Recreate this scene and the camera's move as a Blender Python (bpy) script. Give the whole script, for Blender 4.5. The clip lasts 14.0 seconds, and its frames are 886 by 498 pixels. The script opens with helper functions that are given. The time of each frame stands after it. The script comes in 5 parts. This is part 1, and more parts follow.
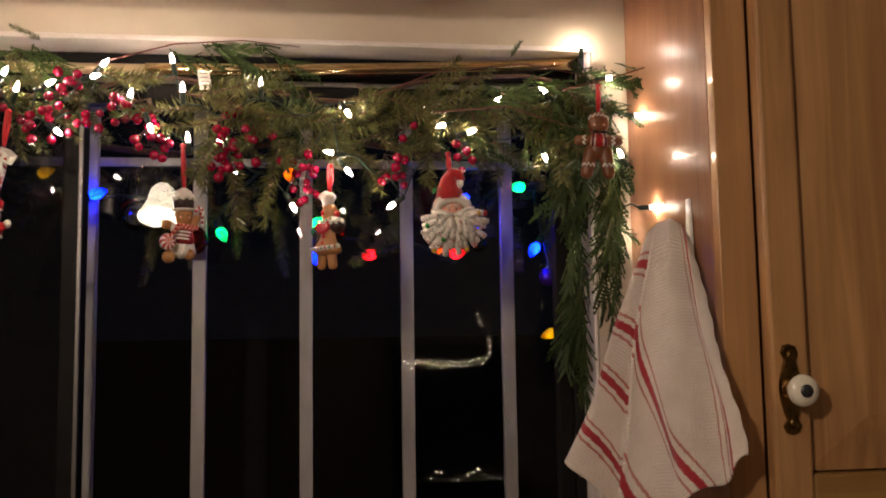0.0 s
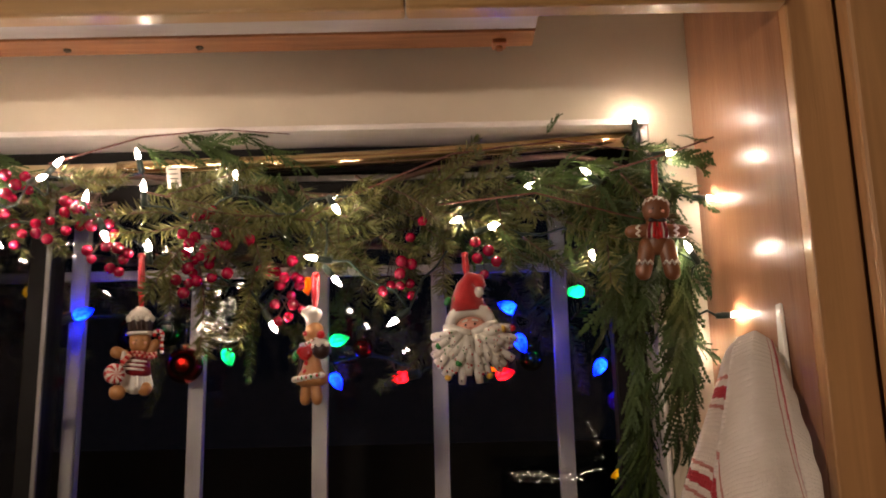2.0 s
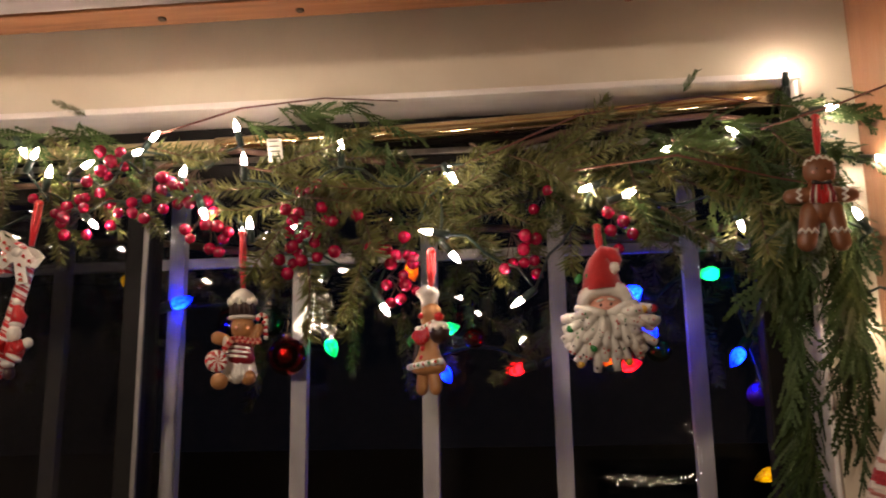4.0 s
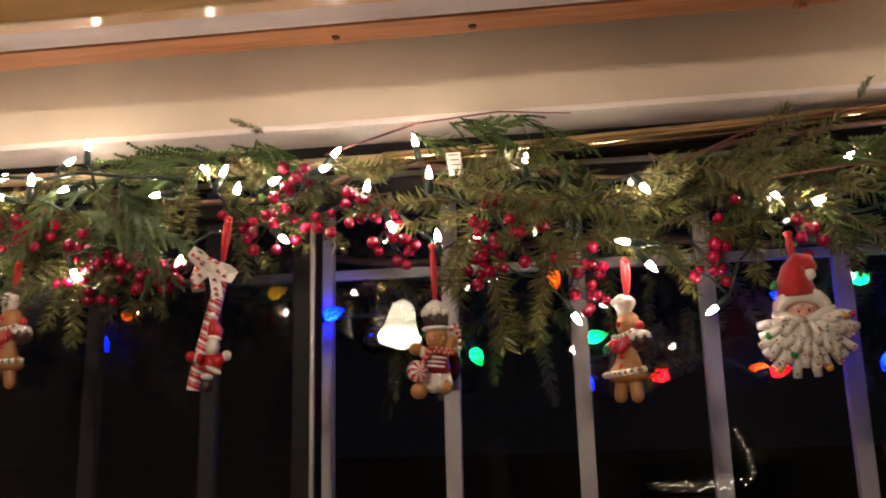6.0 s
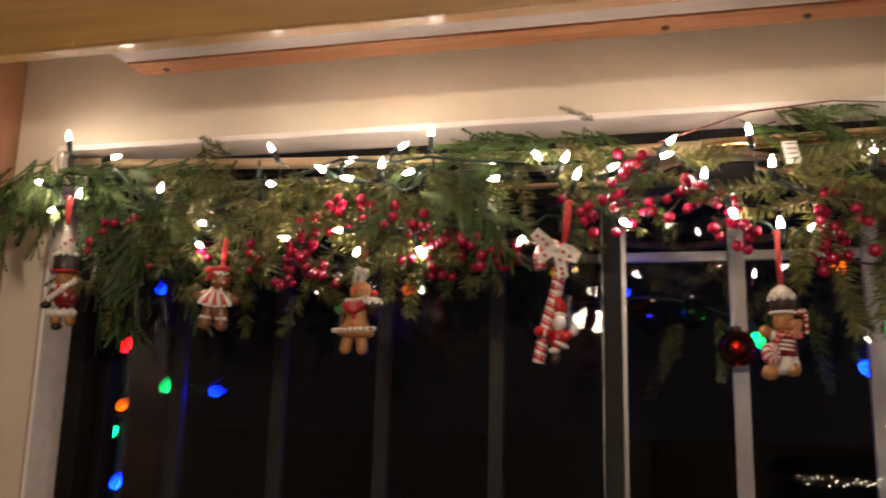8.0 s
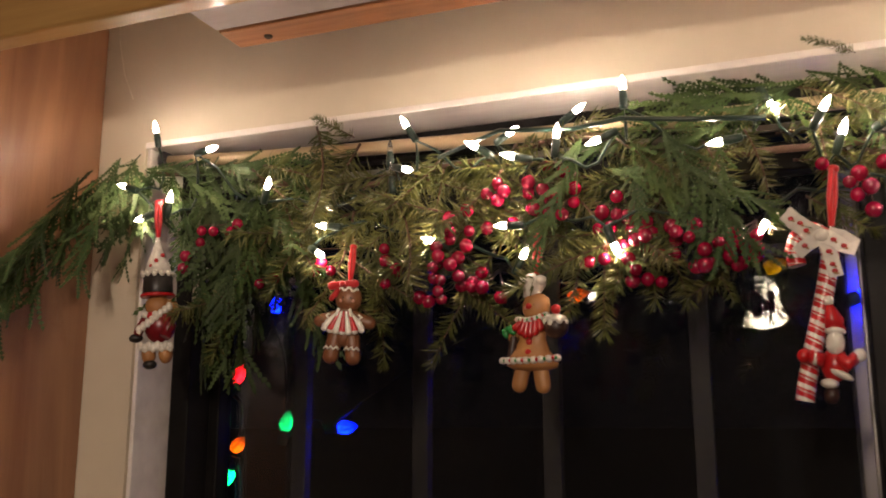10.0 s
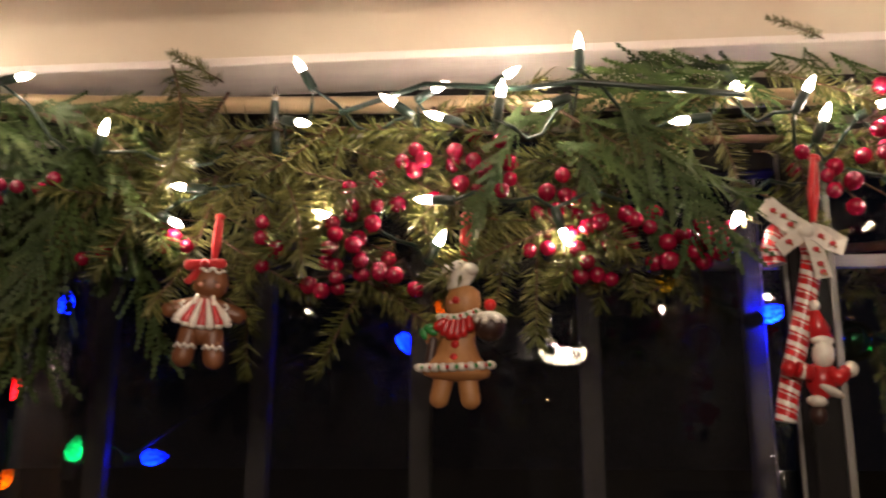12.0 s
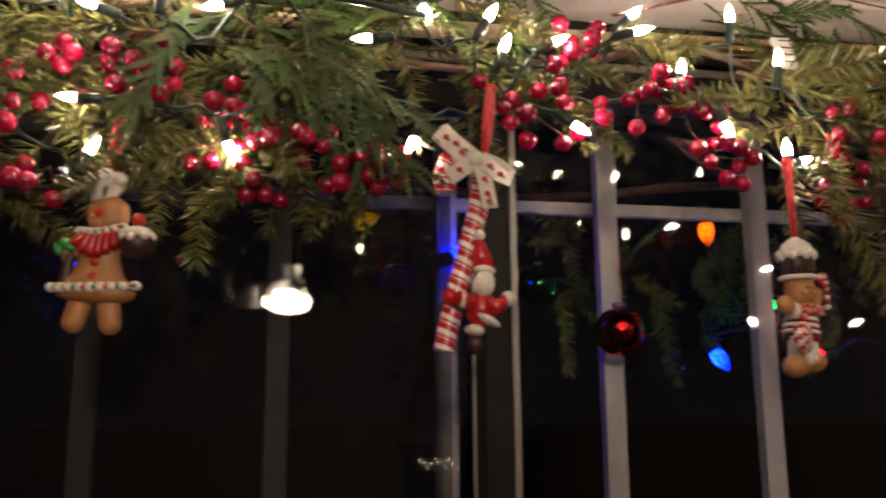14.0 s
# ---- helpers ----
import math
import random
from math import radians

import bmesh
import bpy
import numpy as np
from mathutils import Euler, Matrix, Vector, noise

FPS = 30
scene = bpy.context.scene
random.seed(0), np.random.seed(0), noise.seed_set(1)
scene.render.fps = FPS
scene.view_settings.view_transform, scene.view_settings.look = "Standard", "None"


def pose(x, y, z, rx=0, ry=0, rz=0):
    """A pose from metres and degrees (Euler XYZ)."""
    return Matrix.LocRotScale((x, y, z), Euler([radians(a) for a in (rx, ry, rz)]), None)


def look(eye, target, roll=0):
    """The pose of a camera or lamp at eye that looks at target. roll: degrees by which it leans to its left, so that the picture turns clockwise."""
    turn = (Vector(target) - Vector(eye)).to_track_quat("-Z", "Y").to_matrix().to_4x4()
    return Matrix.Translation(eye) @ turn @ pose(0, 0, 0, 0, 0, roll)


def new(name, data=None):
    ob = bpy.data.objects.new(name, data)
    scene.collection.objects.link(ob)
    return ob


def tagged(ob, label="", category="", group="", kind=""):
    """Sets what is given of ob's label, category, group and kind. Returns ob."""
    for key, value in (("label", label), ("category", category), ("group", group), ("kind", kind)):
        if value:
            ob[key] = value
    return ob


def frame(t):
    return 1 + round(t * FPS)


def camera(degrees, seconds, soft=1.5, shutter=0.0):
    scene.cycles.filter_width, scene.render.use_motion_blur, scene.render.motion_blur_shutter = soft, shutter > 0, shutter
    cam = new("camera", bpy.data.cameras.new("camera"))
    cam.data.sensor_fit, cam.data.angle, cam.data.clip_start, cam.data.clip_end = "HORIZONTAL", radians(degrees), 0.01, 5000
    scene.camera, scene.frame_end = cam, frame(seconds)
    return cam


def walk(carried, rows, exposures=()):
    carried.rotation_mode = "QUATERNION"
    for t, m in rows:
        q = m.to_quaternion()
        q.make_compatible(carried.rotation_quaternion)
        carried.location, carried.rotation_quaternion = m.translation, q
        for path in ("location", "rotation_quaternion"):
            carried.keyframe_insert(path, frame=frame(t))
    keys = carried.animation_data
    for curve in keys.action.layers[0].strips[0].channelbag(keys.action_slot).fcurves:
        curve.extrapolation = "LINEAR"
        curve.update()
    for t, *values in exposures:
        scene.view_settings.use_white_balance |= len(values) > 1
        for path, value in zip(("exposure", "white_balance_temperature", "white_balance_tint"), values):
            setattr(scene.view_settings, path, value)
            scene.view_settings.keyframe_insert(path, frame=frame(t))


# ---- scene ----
cam = camera(52.8, 14.0, 1.85, 0.5)
METRES, EYE, TURN = 1.3, 1.6, -7.6
ROWS = [
    (0.0, 0.0, 0.0, 0.0, 0.08, 5.39, 0.84),
    (0.5, -0.0007, 0.0179, 0.0053, 0.81, 6.34, 2.02),
    (1.0, 0.0157, 0.0654, 0.012, 4.08, 8.7, 1.53),
    (1.5, 0.0472, 0.1248, 0.0249, 7.37, 11.44, 1.45),
    (2.0, 0.074, 0.1741, 0.0319, 7.64, 12.1, 1.27),
    (2.5, 0.0853, 0.2109, 0.0312, 10.11, 12.09, 1.08),
    (3.0, 0.0835, 0.2381, 0.0284, 11.62, 12.5, 0.77),
    (5.5, -0.0512, 0.2175, 0.0303, 13.84, 12.19, 1.47),
    (6.0, -0.0709, 0.2012, 0.0299, 14.95, 12.85, 1.44),
    (6.5, -0.0979, 0.1831, 0.0289, 15.05, 12.89, 0.93),
    (7.0, -0.1351, 0.159, 0.0293, 16.24, 12.6, 0.19),
    (7.5, -0.1806, 0.1372, 0.0269, 18.27, 12.25, -0.77),
    (8.0, -0.2209, 0.118, 0.025, 21.7, 11.56, -1.36),
    (8.5, -0.2459, 0.1314, 0.0237, 25.81, 10.89, -1.76),
    (11.0, -0.425, 0.3225, 0.0601, 25.34, 13.92, 1.2),
    (11.5, -0.4575, 0.3317, 0.0588, 18.56, 14.03, -0.23),
    (12.0, -0.4619, 0.34, 0.0573, 13.09, 13.68, -0.19),
    (12.5, -0.4593, 0.3478, 0.0535, 7.73, 12.93, -0.04),
    (13.0, -0.4544, 0.354, 0.0473, 4.49, 12.01, -0.34),
    (13.5, -0.4429, 0.368, 0.0457, 1.35, 11.31, -0.13),
    (14.0, -0.4261, 0.376, 0.0462, -3.0, 11.0, 0.46),
]
# a few poses at the ends of the three stretches
EXTRA = [
    (3.2, look((0.143, 0.303, 1.633), (-0.027, 2.247, 2.068), -0.6)),
    (5.3, look((-0.018, 0.295, 1.640), (-0.213, 2.242, 2.056), -1.3)),
    (8.7, look((-0.308, 0.237, 1.643), (-1.028, 2.066, 2.009), 1.0)),
    (10.8, look((-0.468, 0.475, 1.687), (-1.120, 2.313, 2.130), -1.8)),
]
base = pose(0, 0, EYE, 0, 0, TURN)
keys = [(t, base @ pose(METRES * x, METRES * y, METRES * z, 90 + pitch, roll, yaw)) for t, x, y, z, yaw, pitch, roll in ROWS]
walk(cam, sorted(keys + EXTRA, key=lambda r: r[0]))

# ---- world and lights ----
world = bpy.data.worlds.new("night")
world.use_nodes = True
scene.world = world
world.node_tree.nodes["Background"].inputs["Color"].default_value = (0.02, 0.026, 0.05, 1)
world.node_tree.nodes["Background"].inputs["Strength"].default_value = 0.05
scene.view_settings.exposure = 0.06

LAMP = Vector((-0.456, -0.19, 1.972))
bulb_light = bpy.data.lights.new("lamp_light", "POINT")
bulb_light.energy, bulb_light.shadow_soft_size, bulb_light.color = 13.5, 0.03, (1.0, 0.765, 0.66)
new("lamp_light", bulb_light).location = LAMP


# ---- materials ----
def material(name, color, rough=0.5, metal=0.0, color2=None, scale=40.0, bump=0.0, bump_scale=200.0, stretch=(1, 1, 1),
             coat=0.0, emit=None, strength=0.0, spec=0.5, sheen=0.0, transmission=0.0, island=0.0, rough2=None, detail=6.0, distort=0.0):
    m = bpy.data.materials.new(name)
    m.use_nodes = True
    t = m.node_tree
    b = t.nodes["Principled BSDF"]
    b.inputs["Base Color"].default_value = (*color, 1)
    b.inputs["Roughness"].default_value = rough
    b.inputs["Metallic"].default_value = metal
    b.inputs["Coat Weight"].default_value = coat
    b.inputs["Coat Roughness"].default_value = 0.12
    b.inputs["Specular IOR Level"].default_value = spec
    b.inputs["Sheen Weight"].default_value = sheen
    b.inputs["Transmission Weight"].default_value = transmission
    if emit:
        b.inputs["Emission Color"].default_value = (*emit, 1)
        b.inputs["Emission Strength"].default_value = strength
    if color2 or bump or rough2 is not None:
        co = t.nodes.new("ShaderNodeTexCoord")
        mp = t.nodes.new("ShaderNodeMapping")
        mp.inputs["Scale"].default_value = stretch
        t.links.new(co.outputs["Object"], mp.inputs["Vector"])
        n = t.nodes.new("ShaderNodeTexNoise")
        n.inputs["Scale"].default_value, n.inputs["Detail"].default_value, n.inputs["Distortion"].default_value = scale, detail, distort
        t.links.new(mp.outputs["Vector"], n.inputs["Vector"])
        ramp = t.nodes.new("ShaderNodeMapRange")
        ramp.inputs["From Min"].default_value, ramp.inputs["From Max"].default_value = 0.32, 0.68
        t.links.new(n.outputs["Fac"], ramp.inputs["Value"])
        if color2:
            mix = t.nodes.new("ShaderNodeMix")
            mix.data_type = "RGBA"
            mix.inputs["A"].default_value, mix.inputs["B"].default_value = (*color, 1), (*color2, 1)
            t.links.new(ramp.outputs["Result"], mix.inputs["Factor"])
            out = mix.outputs["Result"]
            if island:
                info = t.nodes.new("ShaderNodeObjectInfo")
                hs = t.nodes.new("ShaderNodeHueSaturation")
                rng = t.nodes.new("ShaderNodeMapRange")
                rng.inputs["To Min"].default_value, rng.inputs["To Max"].default_value = 1 - island, 1 + island
                t.links.new(info.outputs["Random"], rng.inputs["Value"])
                t.links.new(rng.outputs["Result"], hs.inputs["Value"])
                t.links.new(out, hs.inputs["Color"])
                out = hs.outputs["Color"]
            t.links.new(out, b.inputs["Base Color"])
        if rough2 is not None:
            rr = t.nodes.new("ShaderNodeMapRange")
            rr.inputs["To Min"].default_value, rr.inputs["To Max"].default_value = rough, rough2
            t.links.new(n.outputs["Fac"], rr.inputs["Value"])
            t.links.new(rr.outputs["Result"], b.inputs["Roughness"])
        if bump:
            n2 = t.nodes.new("ShaderNodeTexNoise")
            n2.inputs["Scale"].default_value, n2.inputs["Detail"].default_value = bump_scale, 4
            t.links.new(mp.outputs["Vector"], n2.inputs["Vector"])
            bp = t.nodes.new("ShaderNodeBump")
            bp.inputs["Strength"].default_value, bp.inputs["Distance"].default_value = bump, 0.002
            t.links.new(n2.outputs["Fac"], bp.inputs["Height"])
            t.links.new(bp.outputs["Normal"], b.inputs["Normal"])
    return m


WALL = material("wall_paint", (0.66, 0.585, 0.45), 0.55, color2=(0.57, 0.49, 0.375), scale=6, bump=0.15, bump_scale=90)
TRIM = material("white_trim_paint", (0.84, 0.78, 0.72), 0.35, color2=(0.72, 0.65, 0.60), scale=14, bump=0.2, bump_scale=60, stretch=(1, 4, 4))
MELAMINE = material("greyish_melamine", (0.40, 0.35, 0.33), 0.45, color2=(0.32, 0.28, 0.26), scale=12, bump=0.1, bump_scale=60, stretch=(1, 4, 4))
OAK = material("varnished_oak", (0.53, 0.29, 0.12), 0.38, color2=(0.35, 0.175, 0.068), scale=5, stretch=(11, 11, 0.6), distort=0.8, bump=0.12, bump_scale=60, coat=0.35)
OAK_SIDE = material("glossy_oak_veneer", (0.37, 0.18, 0.09), 0.34, color2=(0.23, 0.10, 0.048), scale=3, stretch=(8, 7, 0.8), distort=1.2, bump=0.22, bump_scale=60, coat=0.5)
OAK_SIDE.node_tree.nodes["Principled BSDF"].inputs["Coat Roughness"].default_value = 0.2
OAK_H = material("oak_board", (0.38, 0.215, 0.07), 0.4, color2=(0.28, 0.15, 0.045), scale=7, stretch=(0.7, 9, 9), bump=0.12, bump_scale=60, coat=0.3)
PINE = material("reddish_pine_strip", (0.39, 0.165, 0.068), 0.4, color2=(0.22, 0.08, 0.028), distort=0.6, scale=9, stretch=(0.8, 9, 9), bump=0.15, bump_scale=70, coat=0.3)
DARK_FRAME = material("dark_bronze_frame", (0.007, 0.006, 0.006), 0.5, metal=0.0, spec=0.08, color2=(0.011, 0.010, 0.009), scale=30, bump=0.05)
ALU = material("anodised_aluminium", (0.22, 0.205, 0.19), 0.4, metal=0.6, color2=(0.15, 0.14, 0.13), scale=20, stretch=(6, 6, 0.5))
GRILLE = material("painted_grille_bar", (0.45, 0.41, 0.37), 0.5, color2=(0.33, 0.29, 0.26), scale=18, stretch=(3, 3, 0.6), bump=0.1)
BRASS = material("brass", (0.80, 0.62, 0.34), 0.18, metal=1.0, color2=(0.7, 0.52, 0.27), scale=12)
TAN_TUBE = material("tan_enamelled_tube", (0.48, 0.36, 0.22), 0.3, metal=0.3, color2=(0.40, 0.29, 0.17), scale=15)
OLD_BRASS = material("antique_brass", (0.30, 0.19, 0.07), 0.32, metal=1.0, color2=(0.10, 0.06, 0.02), scale=90, bump=0.3, bump_scale=150)
STEEL = material("screw_steel", (0.10, 0.085, 0.07), 0.6, metal=1.0)
CERAMIC = material("cream_ceramic", (0.80, 0.74, 0.60), 0.15, coat=0.5)
# near black in place of the mantel's own colour, so its reflection stays dim
DIMMED_MANTEL = material("dimmed_mantel", (0.02, 0.018, 0.016), 0.8, color2=(0.03, 0.026, 0.022), scale=12)
TWIG = material("reddish_twig", (0.085, 0.018, 0.014), 0.6, color2=(0.12, 0.035, 0.022), scale=50)
BLACK = material("dark_inlay", (0.03, 0.03, 0.035), 0.3)
PLASTIC = material("white_plastic", (0.78, 0.75, 0.68), 0.3)
FLOOR = material("brown_floor", (0.22, 0.13, 0.07), 0.4, color2=(0.15, 0.08, 0.04), scale=5, stretch=(1, 8, 1))
CEIL = material("ceiling_paint", (0.7, 0.68, 0.62), 0.8, color2=(0.64, 0.62, 0.56), scale=8)
EARTH = material("dark_soil_and_grass", (0.03, 0.04, 0.02), 0.9, color2=(0.05, 0.045, 0.03), scale=3, bump=0.5, bump_scale=20)


def glass_material():
    m = bpy.data.materials.new("window_glass")
    m.use_nodes = True
    t = m.node_tree
    t.nodes.remove(t.nodes["Principled BSDF"])
    fr = t.nodes.new("ShaderNodeFresnel")
    fr.inputs["IOR"].default_value = 1.45
    tr, gl = t.nodes.new("ShaderNodeBsdfTransparent"), t.nodes.new("ShaderNodeBsdfGlossy")
    gl.inputs["Roughness"].default_value = 0.0
    tr.inputs["Color"].default_value = (0.95, 0.96, 0.95, 1)
    mix = t.nodes.new("ShaderNodeMixShader")
    t.links.new(fr.outputs["Fac"], mix.inputs["Fac"])
    t.links.new(tr.outputs["BSDF"], mix.inputs[1])
    t.links.new(gl.outputs["BSDF"], mix.inputs[2])
    t.links.new(mix.outputs["Shader"], t.nodes["Material Output"].inputs["Surface"])
    return m


def screen_material():
    m = bpy.data.materials.new("insect_screen")
    m.use_nodes = True
    t = m.node_tree
    b = t.nodes["Principled BSDF"]
    b.inputs["Base Color"].default_value, b.inputs["Roughness"].default_value = (0.010, 0.010, 0.012, 1), 0.9
    b.inputs["Specular IOR Level"].default_value = 0.05
    co = t.nodes.new("ShaderNodeTexCoord")
    facs = []
    for axis in ("X", "Z"):
        w = t.nodes.new("ShaderNodeTexWave")
        w.bands_direction = axis
        w.inputs["Scale"].default_value = 330
        t.links.new(co.outputs["Object"], w.inputs["Vector"])
        facs.append(w)
    mx = t.nodes.new("ShaderNodeMath")
    mx.operation = "MAXIMUM"
    t.links.new(facs[0].outputs["Fac"], mx.inputs[0])
    t.links.new(facs[1].outputs["Fac"], mx.inputs[1])
    rg = t.nodes.new("ShaderNodeMapRange")
    rg.inputs["From Min"].default_value, rg.inputs["From Max"].default_value = 0.35, 0.95
    rg.inputs["To Min"].default_value, rg.inputs["To Max"].default_value = 0.12, 0.68
    t.links.new(mx.outputs["Value"], rg.inputs["Value"])
    t.links.new(rg.outputs["Result"], b.inputs["Alpha"])
    return m


GLASS, SCREEN = glass_material(), screen_material()


# ---- mesh helpers ----
def add_box(bm, x0, x1, y0, y1, z0, z1, bevel=0.0, mat=0):
    r = bmesh.ops.create_cube(bm, size=1)
    for v in r["verts"]:
        v.co = Vector((x0 + (v.co.x + 0.5) * (x1 - x0), y0 + (v.co.y + 0.5) * (y1 - y0), z0 + (v.co.z + 0.5) * (z1 - z0)))
    faces = {f for v in r["verts"] for f in v.link_faces}
    if bevel:
        e = bmesh.ops.bevel(bm, geom=list({e for v in r["verts"] for e in v.link_edges}), offset=bevel, segments=2, profile=0.5, affect="EDGES")
        faces |= set(e["faces"])
    for f in faces:
        if f.is_valid:
            f.material_index = mat


def add_ball(bm, c, r, mat=0, seg=12, rings=8, rot=None):
    r3 = r if hasattr(r, "__len__") else (r, r, r)
    m = Matrix.Translation(c) @ (rot or Matrix()) @ Matrix.Diagonal((*r3, 1))
    res = bmesh.ops.create_uvsphere(bm, u_segments=seg, v_segments=rings, radius=1, matrix=m)
    for f in {f for v in res["verts"] for f in v.link_faces}:
        f.material_index, f.smooth = mat, True


def add_tube(bm, pts, radii, seg=8, mat=0, caps=True):
    """A round tube through pts; radii: one number or one for each point."""
    pts = [Vector(p) for p in pts]
    if not hasattr(radii, "__len__"):
        radii = [radii] * len(pts)
    rings, side = [], None
    for i, p in enumerate(pts):
        d = (pts[min(i + 1, len(pts) - 1)] - pts[max(i - 1, 0)]).normalized()
        if side is None:
            side = d.orthogonal().normalized()
        side = (side - d * side.dot(d)).normalized()
        up = d.cross(side)
        rings.append([bm.verts.new(p + radii[i] * (math.cos(a) * side + math.sin(a) * up)) for a in (2 * math.pi * k / seg for k in range(seg))])
    for a, b in zip(rings, rings[1:]):
        for k in range(seg):
            f = bm.faces.new((a[k], a[(k + 1) % seg], b[(k + 1) % seg], b[k]))
            f.smooth, f.material_index = True, mat
    if caps:
        for ring, flip in ((rings[0], True), (rings[-1], False)):
            f = bm.faces.new(list(reversed(ring)) if flip else ring)
            f.material_index = mat


def add_lathe(bm, profile, seg=24, mat=0, m=None, cap=False):
    """profile: (radius, height) pairs turned about z."""
    m = m or Matrix()
    rings = [[bm.verts.new(m @ Vector((r * math.cos(2 * math.pi * k / seg), r * math.sin(2 * math.pi * k / seg), z))) for k in range(seg)] for r, z in profile]
    for a, b in zip(rings, rings[1:]):
        for k in range(seg):
            f = bm.faces.new((a[k], a[(k + 1) % seg], b[(k + 1) % seg], b[k]))
            f.smooth, f.material_index = True, mat
    if cap:
        for ring in (rings[0], rings[-1]):
            bm.faces.new(ring).material_index = mat


def mesh_of(name, bm, mats):
    bmesh.ops.recalc_face_normals(bm, faces=bm.faces[:])
    me = bpy.data.meshes.new(name)
    bm.to_mesh(me)
    bm.free()
    for m in mats if isinstance(mats, (list, tuple)) else [mats]:
        me.materials.append(m)
    return me


def part(name, bm, mats, parent=None, label=""):
    ob = new(name, bm if isinstance(bm, bpy.types.Mesh) else mesh_of(name, bm, mats))
    if parent:
        ob.parent = parent
        ob.matrix_parent_inverse = parent.matrix_basis.inverted()
    if label:
        ob["label"] = label
    return ob


def box(name, mats, *dims, bevel=0.0, parent=None, label=""):
    bm = bmesh.new()
    add_box(bm, *dims, bevel=bevel)
    return part(name, bm, mats, parent, label)


def thing(name, at, label, category, group="", kind=""):
    ob = new(name)
    ob.empty_display_size = 0.02
    ob.location = at
    ob.matrix_basis = Matrix.Translation(at)
    return tagged(ob, label, category, group, kind)


# ---- the setting ----
XL, XR, HEAD, SILL, YW, YB = -1.018, 0.355, 1.978, 1.02, 1.13, 1.20
bm = bmesh.new()
add_box(bm, -2.6, XL, YW, 1.30, 0, 2.5)
add_box(bm, XR, 2.6, YW, 1.30, 0, 2.5)
add_box(bm, XL, XR, YW, 1.30, HEAD, 2.5)
add_box(bm, XL, XR, YW, 1.30, 0, SILL)
tagged(part("wall_north", bm, WALL), "cream painted kitchen wall round a window", "wall", kind="structure")
bm = bmesh.new()
add_box(bm, XL + 0.0, XR - 0.0, YW - 0.0006, YB, HEAD - 0.006, HEAD + 0.001, bevel=0.0012)
add_box(bm, XL + 0.001, XL + 0.006, YW + 0.002, YB, SILL, HEAD - 0.006, bevel=0.0015)
add_box(bm, XR - 0.006, XR - 0.001, YW + 0.002, YB, SILL, HEAD - 0.006, bevel=0.0015)
tagged(part("trim", bm, TRIM), "white painted reveal lining the window opening", "window trim", kind="structure")
tagged(box("window_sill", TRIM, XL, XR, YW - 0.03, YB, SILL, SILL + 0.02, bevel=0.004), "white painted window sill", "window sill", kind="structure")
tagged(box("wall_east", WALL, 2.6, 2.7, -5.9, 1.30, 0, 2.5), "cream painted side wall", "wall", kind="structure")
tagged(box("wall_west", WALL, -2.7, -2.6, -5.9, 1.30, 0, 2.5), "cream painted side wall", "wall", kind="structure")
tagged(box("wall_south", WALL, -2.6, 2.6, -5.9, -5.8, 0, 2.5), "cream painted back wall", "wall", kind="structure")
tagged(box("floor", FLOOR, -2.7, 2.7, -5.9, 1.30, -0.1, 0), "brown wooden floor", "floor", kind="structure")
tagged(box("ceiling", CEIL, -2.7, 2.7, -5.9, 1.30, 2.5, 2.6), "off-white ceiling", "ceiling", kind="structure")
bm = bmesh.new()
add_box(bm, -300, 300, 1.31, 600, -0.5, -0.3)
tagged(part("ground", bm, EARTH), "dark ground outside at night", "ground", kind="structure")

# window: dark sliding frame, two panes, insect screen
window = thing("window_1", (-0.33, 1.22, SILL + 0.02), "dark framed sliding window at night", "window", kind="structure")
bm = bmesh.new()
add_box(bm, XL + 0.006, XR - 0.006, 1.185, 1.255, HEAD - 0.030, HEAD - 0.006, bevel=0.002)
add_box(bm, XL + 0.006, XR - 0.006, 1.200, 1.212, HEAD - 0.044, HEAD - 0.030, bevel=0.002)
add_box(bm, XL + 0.006, XL + 0.030, 1.185, 1.255, SILL + 0.02, HEAD - 0.03, bevel=0.002)
add_box(bm, XR - 0.020, XR - 0.006, 1.185, 1.255, SILL + 0.02, HEAD - 0.03, bevel=0.002)
add_box(bm, XL + 0.006, XR - 0.006, 1.185, 1.255, SILL + 0.02, SILL + 0.06, bevel=0.002)
part("window_frame", bm, DARK_FRAME, window)
part("track", (lambda b: (add_box(b, XL + 0.04, XR - 0.02, 1.196, 1.199, HEAD - 0.0425, HEAD - 0.036, bevel=0.0008), b)[1])(bmesh.new()), ALU, window, "grey aluminium track edge")
